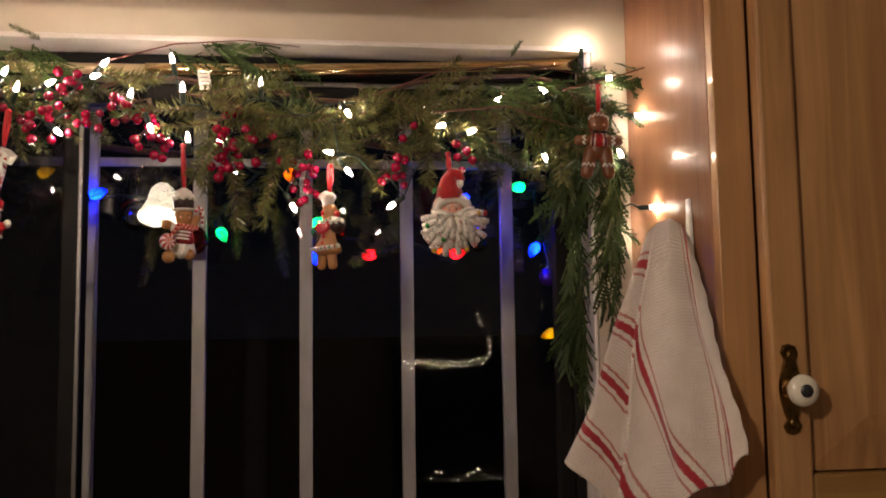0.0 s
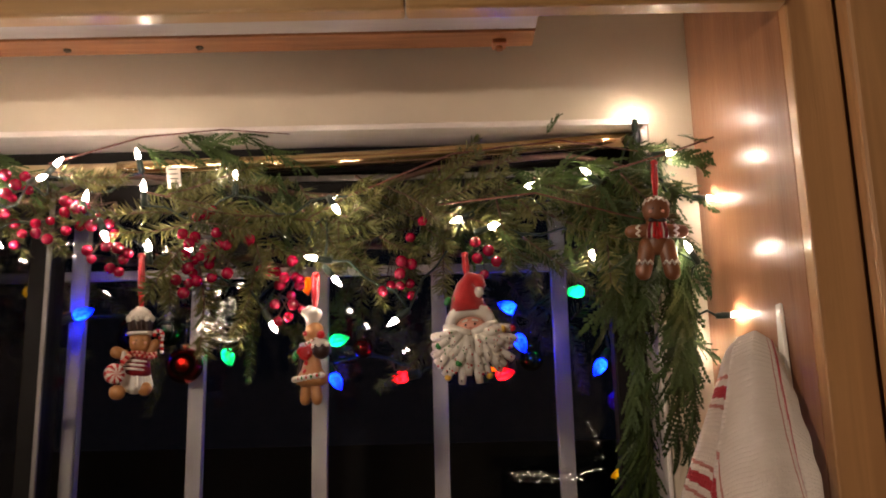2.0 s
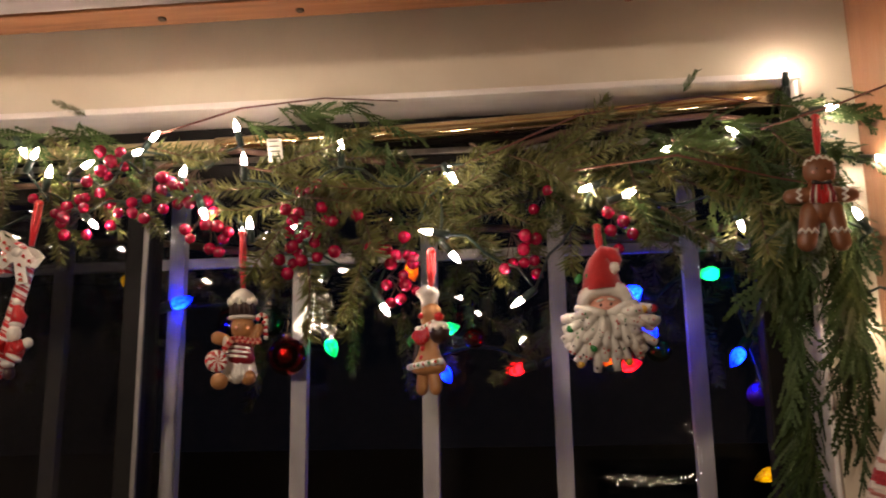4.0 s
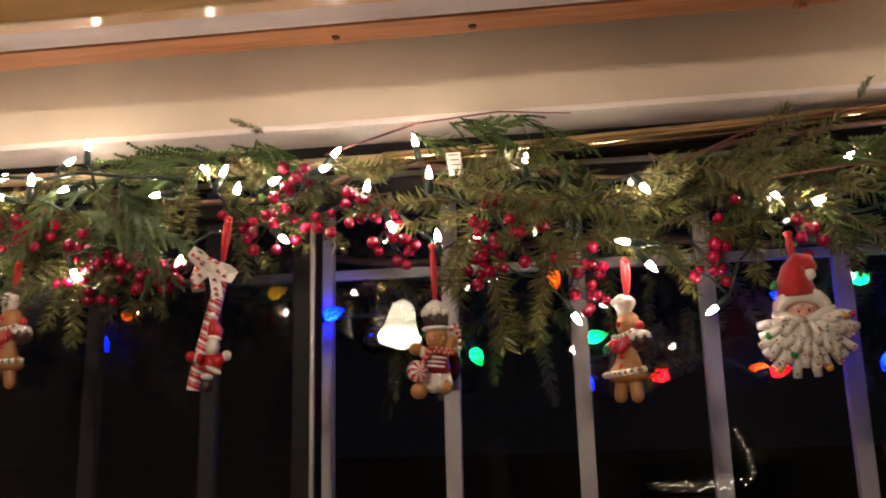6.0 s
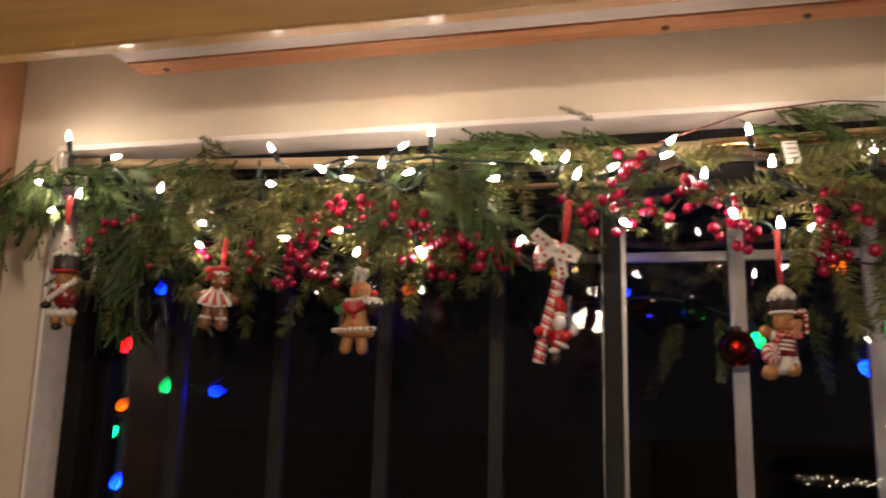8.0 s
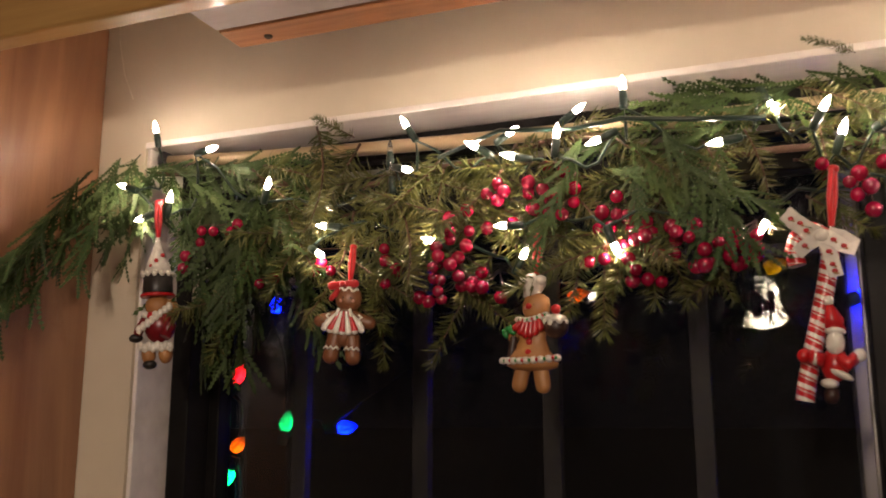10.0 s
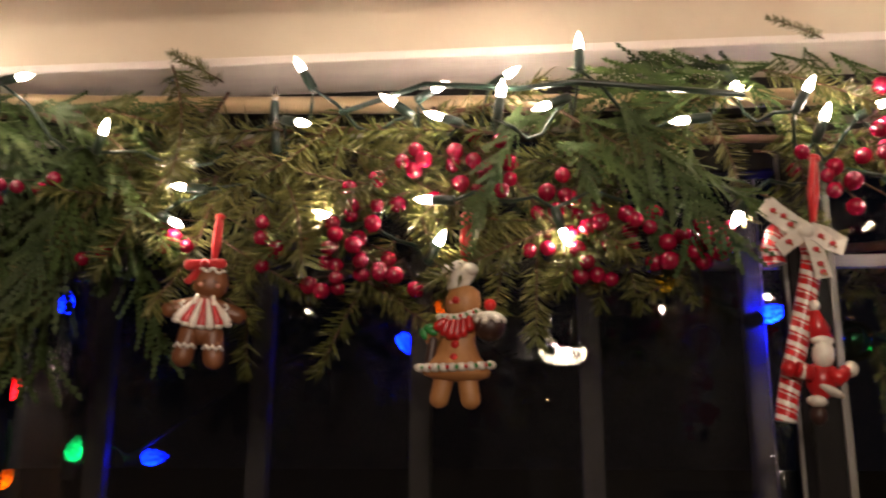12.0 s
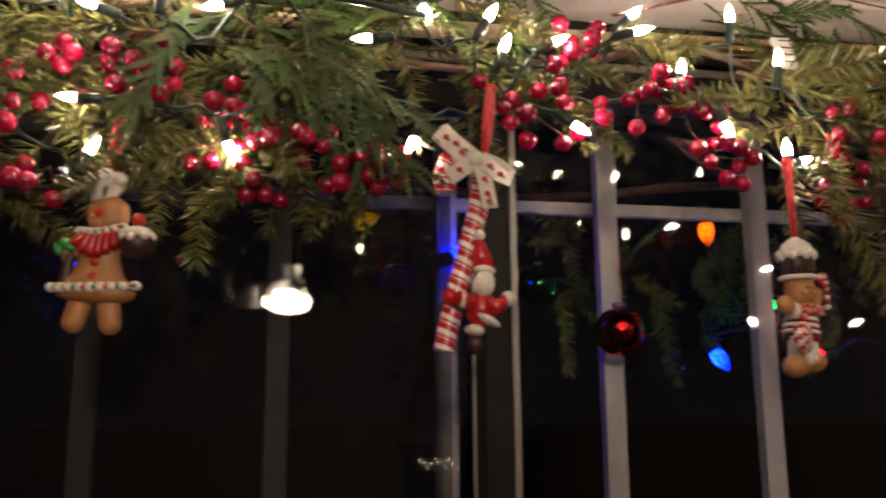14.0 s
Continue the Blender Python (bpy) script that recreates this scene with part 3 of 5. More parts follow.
BULB, DEAD = bulb_mesh("bulb", GLOW), bulb_mesh("bulb", CLEAR)
bm = bmesh.new()
add_lathe(bm, [(0.0022, -0.013), (0.0032, -0.012), (0.0034, -0.004), (0.0029, 0.002)], 10, cap=True)
SOCKET = mesh_of("socket", bm, WIRE)
LIGHTS = [
    (-0.976, 1.060, 1.908, 160), (-0.967, 1.085, 1.968, 90), (-0.954, 1.060, 1.877, 190), (-0.927, 1.060, 1.887, 80), (-0.888, 1.060, 1.935, 10),
    (-0.821, 1.060, 1.890, 60), (-0.768, 1.060, 1.830, -30), (-0.757, 1.060, 1.852, 170), (-0.687, 1.058, 1.895, -20), (-0.683, 1.060, 1.930, 120),
    (-0.665, 1.078, 1.834, 160), (-0.620, 1.060, 1.905, 150), (-0.598, 1.099, 1.818, 60), (-0.597, 1.060, 1.914, 20), (-0.594, 1.055, 1.838, 175),
    (-0.589, 1.060, 1.895, 170), (-0.552, 1.043, 1.899, 80), (-0.551, 1.100, 1.940, 30), (-0.519, 1.056, 1.901, 200), (-0.515, 1.063, 1.821, -70),
    (-0.501, 1.052, 1.934, 90), (-0.430, 1.069, 1.892, 185), (-0.404, 1.065, 1.829, 240), (-0.398, 1.087, 1.926, -60), (-0.364, 1.051, 1.899, 60),
    (-0.352, 1.060, 1.883, 70), (-0.320, 1.060, 1.892, 30), (-0.308, 1.060, 1.841, -40), (-0.268, 1.054, 1.901, 10), (-0.262, 1.075, 1.920, 45),
    (-0.228, 1.072, 1.881, 80), (-0.204, 1.063, 1.850, -70), (-0.181, 1.088, 1.929, 100), (-0.165, 1.060, 1.886, 90), (-0.159, 1.066, 1.827, 95),
    (-0.133, 1.095, 1.834, 20), (-0.075, 1.060, 1.895, 90), (-0.040, 1.070, 1.758, -60), (0.012, 1.030, 1.810, 170), (0.018, 1.071, 1.871, 60),
    (0.024, 1.037, 1.795, -50), (0.025, 1.038, 1.864, -60), (0.085, 1.060, 1.757, 215), (0.149, 1.071, 1.857, 200), (0.172, 1.060, 1.843, 20),
    (0.213, 1.088, 1.889, 40), (0.279, 1.100, 1.828, -80), (0.280, 1.080, 1.900, 140), (0.336, 1.112, 1.970, 90), (0.356, 1.081, 1.922, 10),
    (0.373, 1.069, 1.816, 120), (0.380, 1.113, 1.735, -90), (0.396, 1.090, 1.877, 0), (0.402, 1.062, 1.753, 0),
]
lights = thing("string_lights", (-0.33, 1.07, 1.88), "string of small clear warm white lights on dark green wire", "string lights")


def add_light(x, y, z, angle, mesh=BULB):
    a = radians(angle)
    d = Vector((math.cos(a), rng.uniform(-0.5, 0.2), math.sin(a)))
    m = Matrix.Translation((x, y, z)) @ d.to_track_quat("Z", "Y").to_matrix().to_4x4()
    b = part("bulb", mesh, None, lights)
    b.matrix_basis = m
    s = new("socket", SOCKET)
    s.parent = b
    return m @ Vector((0, 0, -0.012))


ends = [add_light(x, y, z, a) for x, y, z, a in LIGHTS]
for x, z in ((-0.707, 1.915), (-0.705, 1.893)):
    ends.append(add_light(x, 1.075, z, 90, DEAD))
for low in (False, True):
    pts = sorted((p for p in ends if (p.z < 1.872) == low), key=lambda p: p.x)
    way = []
    for a, b in zip(pts, pts[1:]):
        for k in range(5):
            u = k / 5
            q = a.lerp(b, u)
            q.y += 0.022 * math.sin(math.pi * u)
            q.z += (0.012 if low else -0.010) * math.sin(math.pi * u) + (b - a).length * 0.06 * math.sin(3 * math.pi * u)
            way.append(q)
    bm = bmesh.new()
    add_tube(bm, way + [pts[-1]], 0.0013, 6)
    part("wire", bm, WIRE, lights)
bm = bmesh.new()
add_tube(bm, [(-0.66, 1.07, 1.905), (-0.60, 1.05, 1.915), (-0.54, 1.047, 1.908), (-0.502, 1.048, 1.912), (-0.46, 1.045, 1.905), (-0.40, 1.05, 1.90)], 0.0019, 6)
part("wire", bm, WIRE, lights)
# care tag on the wire
TAG = material("white_tag", (0.75, 0.72, 0.66), 0.6, color2=(0.6, 0.57, 0.52), scale=60)
bm = bmesh.new()
for k in range(4):
    add_box(bm, -0.152 + 0.001 * k, -0.138 + 0.001 * k, 1.086 - 0.001 * k, 1.0864 - 0.001 * k, 1.915 - 0.006 * k, 1.921 - 0.006 * k)
tg = part("tag", bm, TAG, lights, "small white care tag with printed lines")
bm = bmesh.new()
for k in range(4):
    add_box(bm, -0.149 + 0.001 * k, -0.140 + 0.001 * k, 1.0815, 1.0820, 1.9165 - 0.005 * k, 1.9175 - 0.005 * k)
part("printing", bm, BLACK, tg, "unreadable dark printing")

# ---- red berry sprays ----
BERRY = material("glossy_red_berry", (0.36, 0.003, 0.042), 0.26, color2=(0.20, 0.002, 0.022), scale=60, coat=0.25, island=0.25)
bm = bmesh.new()
add_ball(bm, (0, 0, 0), 0.0056, seg=12, rings=8)
add_ball(bm, (0, 0, -0.0056), (0.0012, 0.0012, 0.0007), seg=6, rings=4)
BERRY_MESH = mesh_of("berry", bm, BERRY)
SPRAYS = [
    (-0.337, 1.854, 0.028, 12), (-0.299, 1.892, 0.02, 8), (-0.287, 1.852, 0.016, 5), (-0.243, 1.872, 0.026, 9), (-0.216, 1.859, 0.028, 11), (-0.200, 1.826, 0.02, 8),
    (-0.107, 1.821, 0.03, 14), (-0.083, 1.842, 0.026, 8), (-0.121, 1.806, 0.02, 6), (-0.029, 1.791, 0.028, 13), (-0.021, 1.770, 0.012, 4), (0.080, 1.798, 0.022, 9),
    (0.104, 1.838, 0.012, 2), (0.170, 1.818, 0.02, 6), (-0.114, 1.865, 0.01, 3),
]
SPRAYS_L = [
    (-0.886, 1.862, 0.016, 5), (-0.915, 1.833, 0.008, 2), (-0.609, 1.870, 0.014, 6), (-0.570, 1.865, 0.022, 13),
    (-0.651, 1.810, 0.024, 15), (-0.638, 1.841, 0.016, 6), (-0.620, 1.792, 0.013, 4), (-0.516, 1.843, 0.018, 7), (-0.500, 1.825, 0.015, 5), (-0.479, 1.824, 0.02, 11),
    (-0.445, 1.807, 0.02, 10), (-0.424, 1.812, 0.02, 9), (-0.709, 1.815, 0.016, 5), (-0.770, 1.827, 0.012, 4), (-0.492, 1.792, 0.014, 4), (-0.535, 1.809, 0.008, 2),
    (-0.825, 1.810, 0.01, 2), (-0.672, 1.788, 0.012, 3),
]
for x, z, r, n in SPRAYS + SPRAYS_L:
    spray = thing("berry_spray", (x, 1.07, z + 0.02), "cluster of glossy red berries on brown stems", "berries", "berry sprays in the garland")
    bm = bmesh.new()
    root = Vector((x + rng.uniform(-0.02, 0.02), 1.115, z + r * 0.8 + 0.012))
    placed = []
    for k in range(n):
        for _ in range(40):
            c = Vector((x + rng.gauss(0, r * 0.52), 1.074 + rng.gauss(0, r * 0.3), z + rng.gauss(0, r * 0.48)))
            if all((c - q).length > 0.0102 for q in placed):
                break
        placed.append(c)
        b = part("berry", BERRY_MESH, None, spray)
        b.matrix_basis = Matrix.Translation(c) @ Euler((rng.uniform(-1, 1), rng.uniform(-1, 1), 0)).to_matrix().to_4x4() @ Matrix.Scale(rng.uniform(0.85, 1.1), 4)
        add_tube(bm, [c + Vector((0, 0, 0.005)), c.lerp(root, 0.4) + Vector((0, 0.008, 0.002)), root], 0.0005, 4)
    tagged(part("stalk", bm, BARK, spray), kind="stuff")


# ---- hanging ornaments: painted clay figures, each one mesh ----
GINGER = material("gingerbread_clay", (0.40, 0.19, 0.065), 0.5, color2=(0.33, 0.14, 0.045), scale=60, bump=0.15, bump_scale=200)
GINGER_DARK = material("dark_gingerbread_clay", (0.20, 0.075, 0.03), 0.42, color2=(0.15, 0.055, 0.02), scale=60, bump=0.15, bump_scale=200)
ICING = material("white_icing_paint", (0.74, 0.70, 0.62), 0.35, color2=(0.62, 0.57, 0.50), scale=90, bump=0.2, bump_scale=250)
RED = material("red_paint", (0.50, 0.012, 0.015), 0.3, color2=(0.36, 0.008, 0.01), scale=70)
GREEN = material("green_paint", (0.02, 0.20, 0.04), 0.35)
CHOC = material("chocolate_brown_paint", (0.040, 0.016, 0.011), 0.45, color2=(0.028, 0.011, 0.008), scale=80)
DEEP = material("deep_red_paint", (0.20, 0.006, 0.012), 0.3, color2=(0.13, 0.004, 0.008), scale=60)
INK = material("black_paint", (0.014, 0.011, 0.010), 0.4)
FELT = material("red_felt", (0.45, 0.01, 0.012), 0.9, sheen=0.5, color2=(0.36, 0.008, 0.01), scale=200, bump=0.3, bump_scale=500)
PINK = material("pink_clay", (0.62, 0.30, 0.22), 0.5)
RIBBON = material("red_ribbon", (0.55, 0.008, 0.012), 0.45, sheen=0.3)
YELLOW = material("yellow_paint", (0.62, 0.38, 0.04), 0.35)
CLAY = [GINGER, ICING, RED, GREEN, CHOC, FELT, PINK, RIBBON, GINGER_DARK, DEEP, INK, YELLOW]
GI, IC, RD, GR, CH, FE, PK, RI, GD, DP, BK, YE = range(12)


def ry(deg):
    return Matrix.Rotation(radians(deg), 4, "Y")


def loop(bm, top, drop, w=0.0028):
    """A loop of ribbon from the figure's top up into the greenery."""
    x, z = top
    for s in (-1, 1):
        add_tube(bm, [(x, 0, z), (x + s * w * 0.6, 0.001 * s, z + drop * 0.5), (x + s * w * 0.3, 0.002 * s, z + drop)], 0.0020, 8, RI)
    add_ball(bm, (x, 0, z + drop), (0.004, 0.003, 0.003), RI, 8, 6)


def limb(bm, p, q, r0, r1, mat=0, flat=0.7, y=0.0, seg=14):
    """A smooth rounded limb from p to q (x, z), radius r0 to r1, a little flattened from front to back."""
    a, b = Vector((p[0], 0, p[1])), Vector((q[0], 0, q[1]))
    d = b - a
    ln = max(d.length, 1e-5)
    prof = [(r0 * math.sin(t), -r0 * math.cos(t)) for t in (0.06, 0.45, 0.85, 1.25, 1.571)]
    prof += [(r0 + (r1 - r0) * u, ln * u) for u in (0.35, 0.7)] + [(r1 * math.cos(t), ln + r1 * math.sin(t)) for t in (0.0, 0.4, 0.8, 1.2, 1.51)]
    m = Matrix.Translation((a.x, y, a.z)) @ Matrix.Diagonal((1, flat, 1, 1)) @ d.normalized().to_track_quat("Z", "Y").to_matrix().to_4x4()
    add_lathe(bm, prof, seg, mat, m, cap=True)


def squash(bm, profile, mat, flat=0.6, y=0.0, tilt=0.0, seg=22, x=0.0):
    """A lathe about z, flattened from front to back."""
    add_lathe(bm, profile, seg, mat, Matrix.Translation((x, y, 0)) @ ry(tilt) @ Matrix.Diagonal((1, flat, 1, 1)), cap=True)


def bead_row(bm, pts, r, mats, dots=()):
    """A garland of flattened beads through pts (x, y, z)."""
    for k, p in enumerate(pts):
        add_ball(bm, p, (r * 1.25, r, r), mats[k % len(mats)], 10, 6)
        if dots:
            q = Vector(p).lerp(Vector(pts[min(k + 1, len(pts) - 1)]), 0.5) + Vector((0, -r * 0.6, 0))
            add_ball(bm, q, r * 0.55, dots[k % len(dots)], 6, 5)


def face(bm, x, z, y, w):
    """Two dark eyes and rosy cheeks on a clay face."""
    for s in (-1, 1):
        add_ball(bm, (x + s * w * 0.45, y, z + w * 0.25), w * 0.10, BK, 6, 4)
        add_ball(bm, (x + s * w * 0.75, y * 0.93, z - w * 0.12), (w * 0.22, w * 0.08, w * 0.22), PK, 8, 5)


def chef(bm):
    """A gingerbread cook with white toque, red scarf, holly and a pudding in one arm. Height about 0.09."""
    squash(bm, [(0.0070, 0.0275), (0.0072, 0.032), (0.0088, 0.0345), (0.0108, 0.0385), (0.0106, 0.0415), (0.0085, 0.0438), (0.0035, 0.0448), (0.0002, 0.0447)], IC, 0.72, tilt=3, x=-0.003)
    for dx, dz in ((-0.007, 0.040), (0.006, 0.0405), (-0.001, 0.0425)):
        add_ball(bm, (dx, -0.003, dz), (0.0055, 0.005, 0.0042), IC, 10, 8)
    squash(bm, [(0.0002, 0.0095), (0.0075, 0.0105), (0.0108, 0.0155), (0.0113, 0.0215), (0.0096, 0.0275), (0.0050, 0.0305), (0.0002, 0.0312)], GI, 0.68, tilt=4, x=0.001)
    squash(bm, [(0.0080, 0.0120), (0.0118, 0.0085), (0.0112, 0.0020), (0.0110, -0.0050), (0.0140, -0.0130), (0.0195, -0.0190), (0.0218, -0.0228), (0.0205, -0.0262), (0.0130, -0.0290), (0.0002, -0.0295)], GI, 0.50)
    for s in (-1, 1):
        limb(bm, (s * 0.0062, -0.022), (s * 0.0098, -0.0400), 0.0064, 0.0062, GI, 0.75)
    limb(bm, (0.009, 0.007), (0.017, 0.004), 0.0048, 0.0045, GI, 0.8)
    limb(bm, (-0.010, 0.006), (-0.0165, -0.004), 0.0045, 0.0042, GI, 0.8)
    add_ball(bm, (-0.001, -0.0078, 0.0200), 0.0025, RD, 10, 8)
    face(bm, 0.0005, 0.0195, -0.0072, 0.0062)
    bead_row(bm, [(-0.0105 + 0.0037 * k, -0.0072 + 0.00035 * (k - 3) ** 2, 0.0098 + 0.0006 * k - 0.0022 * math.sin(math.pi * k / 6)) for k in range(7)], 0.0026, (IC,), (GR, RD))
    for k in range(6):
        u = k / 5
        limb(bm, (-0.0082 + 0.0155 * u, 0.0068 + 0.002 * u), (-0.0115 + 0.020 * u, 0.0035 - 0.0055 * math.sin(math.pi * u)), 0.0022, 0.0030, RD, 0.9, -0.0070)
    bead_row(bm, [(-0.0222 + 0.0055 * k, -0.0108 + 0.00042 * (k - 4) ** 2, -0.0222 + 0.0004 * k - 0.0012 * math.sin(math.pi * k / 8)) for k in range(9)], 0.0029, (IC,), (GR, RD))
    for z in (-0.0072, -0.0155):
        add_ball(bm, (-0.0004, -0.0062 - 0.0012 * (z < -0.01), z), (0.0026, 0.0018, 0.0026), RD, 10, 8)
    add_ball(bm, (0.0205, -0.004, 0.0045), (0.0096, 0.0085, 0.0092), CH, 16, 12)
    add_ball(bm, (0.0202, -0.0045, 0.0100), (0.0090, 0.0080, 0.0042), IC, 14, 8)
    for k in range(7):
        a = 2 * math.pi * k / 7
        add_ball(bm, (0.0202 + 0.0078 * math.cos(a), -0.0045 + 0.0068 * math.sin(a), 0.0082 - 0.0012 * (k % 2)), 0.0026, IC, 8, 6)
    add_ball(bm, (0.0200, -0.0045, 0.0178), 0.0039, RD, 12, 8)
    for dx, dz, t in ((-0.0155, 0.0005, 30), (-0.0205, -0.0015, 60), (-0.0175, 0.0028, -20)):
        add_ball(bm, (dx, -0.0062, dz), (0.0042, 0.0014, 0.0022), GR, 8, 6, rot=ry(t))
    limb(bm, (-0.0150, -0.005), (-0.0165, -0.0190), 0.0030, 0.0036, CH, 0.9, -0.002)
    loop(bm, (0.002, 0.044), 0.032)


def girl(bm):
    """A dark gingerbread girl with a red felt bow and a striped skirt."""
    squash(bm, [(0.0002, 0.0085), (0.0085, 0.010), (0.0128, 0.0155), (0.0138, 0.0215), (0.0122, 0.0290), (0.0070, 0.0345), (0.0002, 0.0358)], GD, 0.6, x=0.002)
    add_tube(bm, [(-0.0085 + 0.0021 * k, -0.0072 + 0.00009 * (k - 5) ** 2, 0.0305 - 0.00006 * (k - 5) ** 2 + 0.0014 * (1 if k % 4 in (1, 2) else -1)) for k in range(11)], 0.0013, 6, IC)
    for p, q, r0, r1 in (((-0.004, 0.0355), (-0.0150, 0.0330), 0.0028, 0.0045), ((-0.004, 0.0355), (0.0085, 0.0365), 0.0028, 0.0042), ((-0.005, 0.0345), (-0.0145, 0.0205), 0.0025, 0.0028), ((-0.006, 0.035), (-0.0105, 0.0235), 0.0022, 0.0024)):
        limb(bm, p, q, r0, r1, FE, 0.5, -0.0055)
    add_ball(bm, (-0.004, -0.007, 0.0355), 0.0034, FE, 8, 6)
    face(bm, 0.002, 0.0195, -0.0078, 0.0085)
    limb(bm, (0, 0.008), (0, -0.016), 0.0085, 0.0110, GD, 0.62)
    for s in (-1, 1):
        limb(bm, (s * 0.008, 0.003), (s * 0.0255, -0.002), 0.0068, 0.0066, GD, 0.75)
        add_tube(bm, [(s * (0.0165 + 0.0016 * (1 if k % 2 else -1)), -0.0056, 0.0052 - 0.0026 * k) for k in range(5)], 0.0013, 6, IC)
        limb(bm, (s * 0.0085, -0.018), (s * 0.0115, -0.0370), 0.0082, 0.0080, GD, 0.75)
        add_tube(bm, [(s * 0.0105 - 0.0075 + 0.0025 * k, -0.0066 + 0.0003 * (k - 3) ** 2, -0.0290 + 0.0015 * (1 if k % 2 else -1)) for k in range(7)], 0.0015, 6, IC)
    n = 7
    for k in range(n):
        u = -1 + 2 * k / (n - 1)
        limb(bm, (u * 0.0072, 0.0065), (u * 0.0185, -0.0115 + 0.0035 * u * u), 0.0015, 0.0036, RD if k % 2 else IC, 0.75, -0.0075 + 0.002 * u * u)
        add_ball(bm, (u * 0.0190, -0.0078 + 0.002 * u * u, -0.0138 + 0.0035 * u * u), (0.0036, 0.0024, 0.0026), IC, 8, 6)
    for s in (-1, 1):
        limb(bm, (s * 0.0060, 0.0095), (s * 0.0072, 0.0040), 0.0018, 0.0018, IC, 0.8, -0.0072)
    loop(bm, (0.002, 0.037), 0.038)


def plain_ginger(bm):
    """A flat gingerbread boy with a striped waistcoat, dark bow tie and icing cuffs."""
    squash(bm, [(0.0002, 0.010), (0.0080, 0.0112), (0.0122, 0.0160), (0.0138, 0.0225), (0.0128, 0.0300), (0.0080, 0.0358), (0.0002, 0.0378)], GD, 0.55)
    add_tube(bm, [(-0.0125 + 0.0025 * k, -0.0055 + 0.00012 * (k - 5) ** 2, 0.0335 - 0.00018 * (k - 5) ** 2 + 0.0016 * (1 if k % 2 else -1)) for k in range(11)], 0.0013, 6, IC)
    limb(bm, (0, 0.008), (0, -0.010), 0.0105, 0.0128, GD, 0.55)
    for x, mt in ((-0.0085, DP), (-0.0055, IC), (-0.0035, RD), (0.0035, RD), (0.0055, IC), (0.0085, DP), (-0.0095, IC), (0.0095, IC)):
        add_tube(bm, [(x * 0.75, -0.0066, 0.0085), (x, -0.0080, 0.0005), (x * 1.02, -0.0074, -0.0072)], 0.0010 if mt == IC else 0.0019, 6, mt)
    add_ball(bm, (0, -0.006, -0.002), (0.0042, 0.0022, 0.0068), RD, 10, 8)
    for s in (-1, 1):
        limb(bm, (s * 0.0010, 0.0105), (s * 0.0062, 0.0108), 0.0012, 0.0024, BK, 0.7, -0.0072)
        limb(bm, (s * 0.009, 0.002), (s * 0.0245, 0.0008), 0.0068, 0.0066, GD, 0.7)
        add_tube(bm, [(s * (0.0185 + 0.0018 * (1 if k % 2 else -1)), -0.0052, 0.0062 - 0.0028 * k) for k in range(5)], 0.0014, 6, IC)
        limb(bm, (s * 0.0090, -0.013), (s * 0.0140, -0.0400), 0.0088, 0.0080, GD, 0.7)
        add_tube(bm, [(s * 0.0130 - 0.0078 + 0.0026 * k, -0.0066 + 0.0003 * (k - 3) ** 2, -0.0310 + 0.0019 * (1 if k % 2 else -1)) for k in range(7)], 0.0014, 6, IC)
    face(bm, 0, 0.0210, -0.0074, 0.0080)
    loop(bm, (0, 0.038), 0.034)


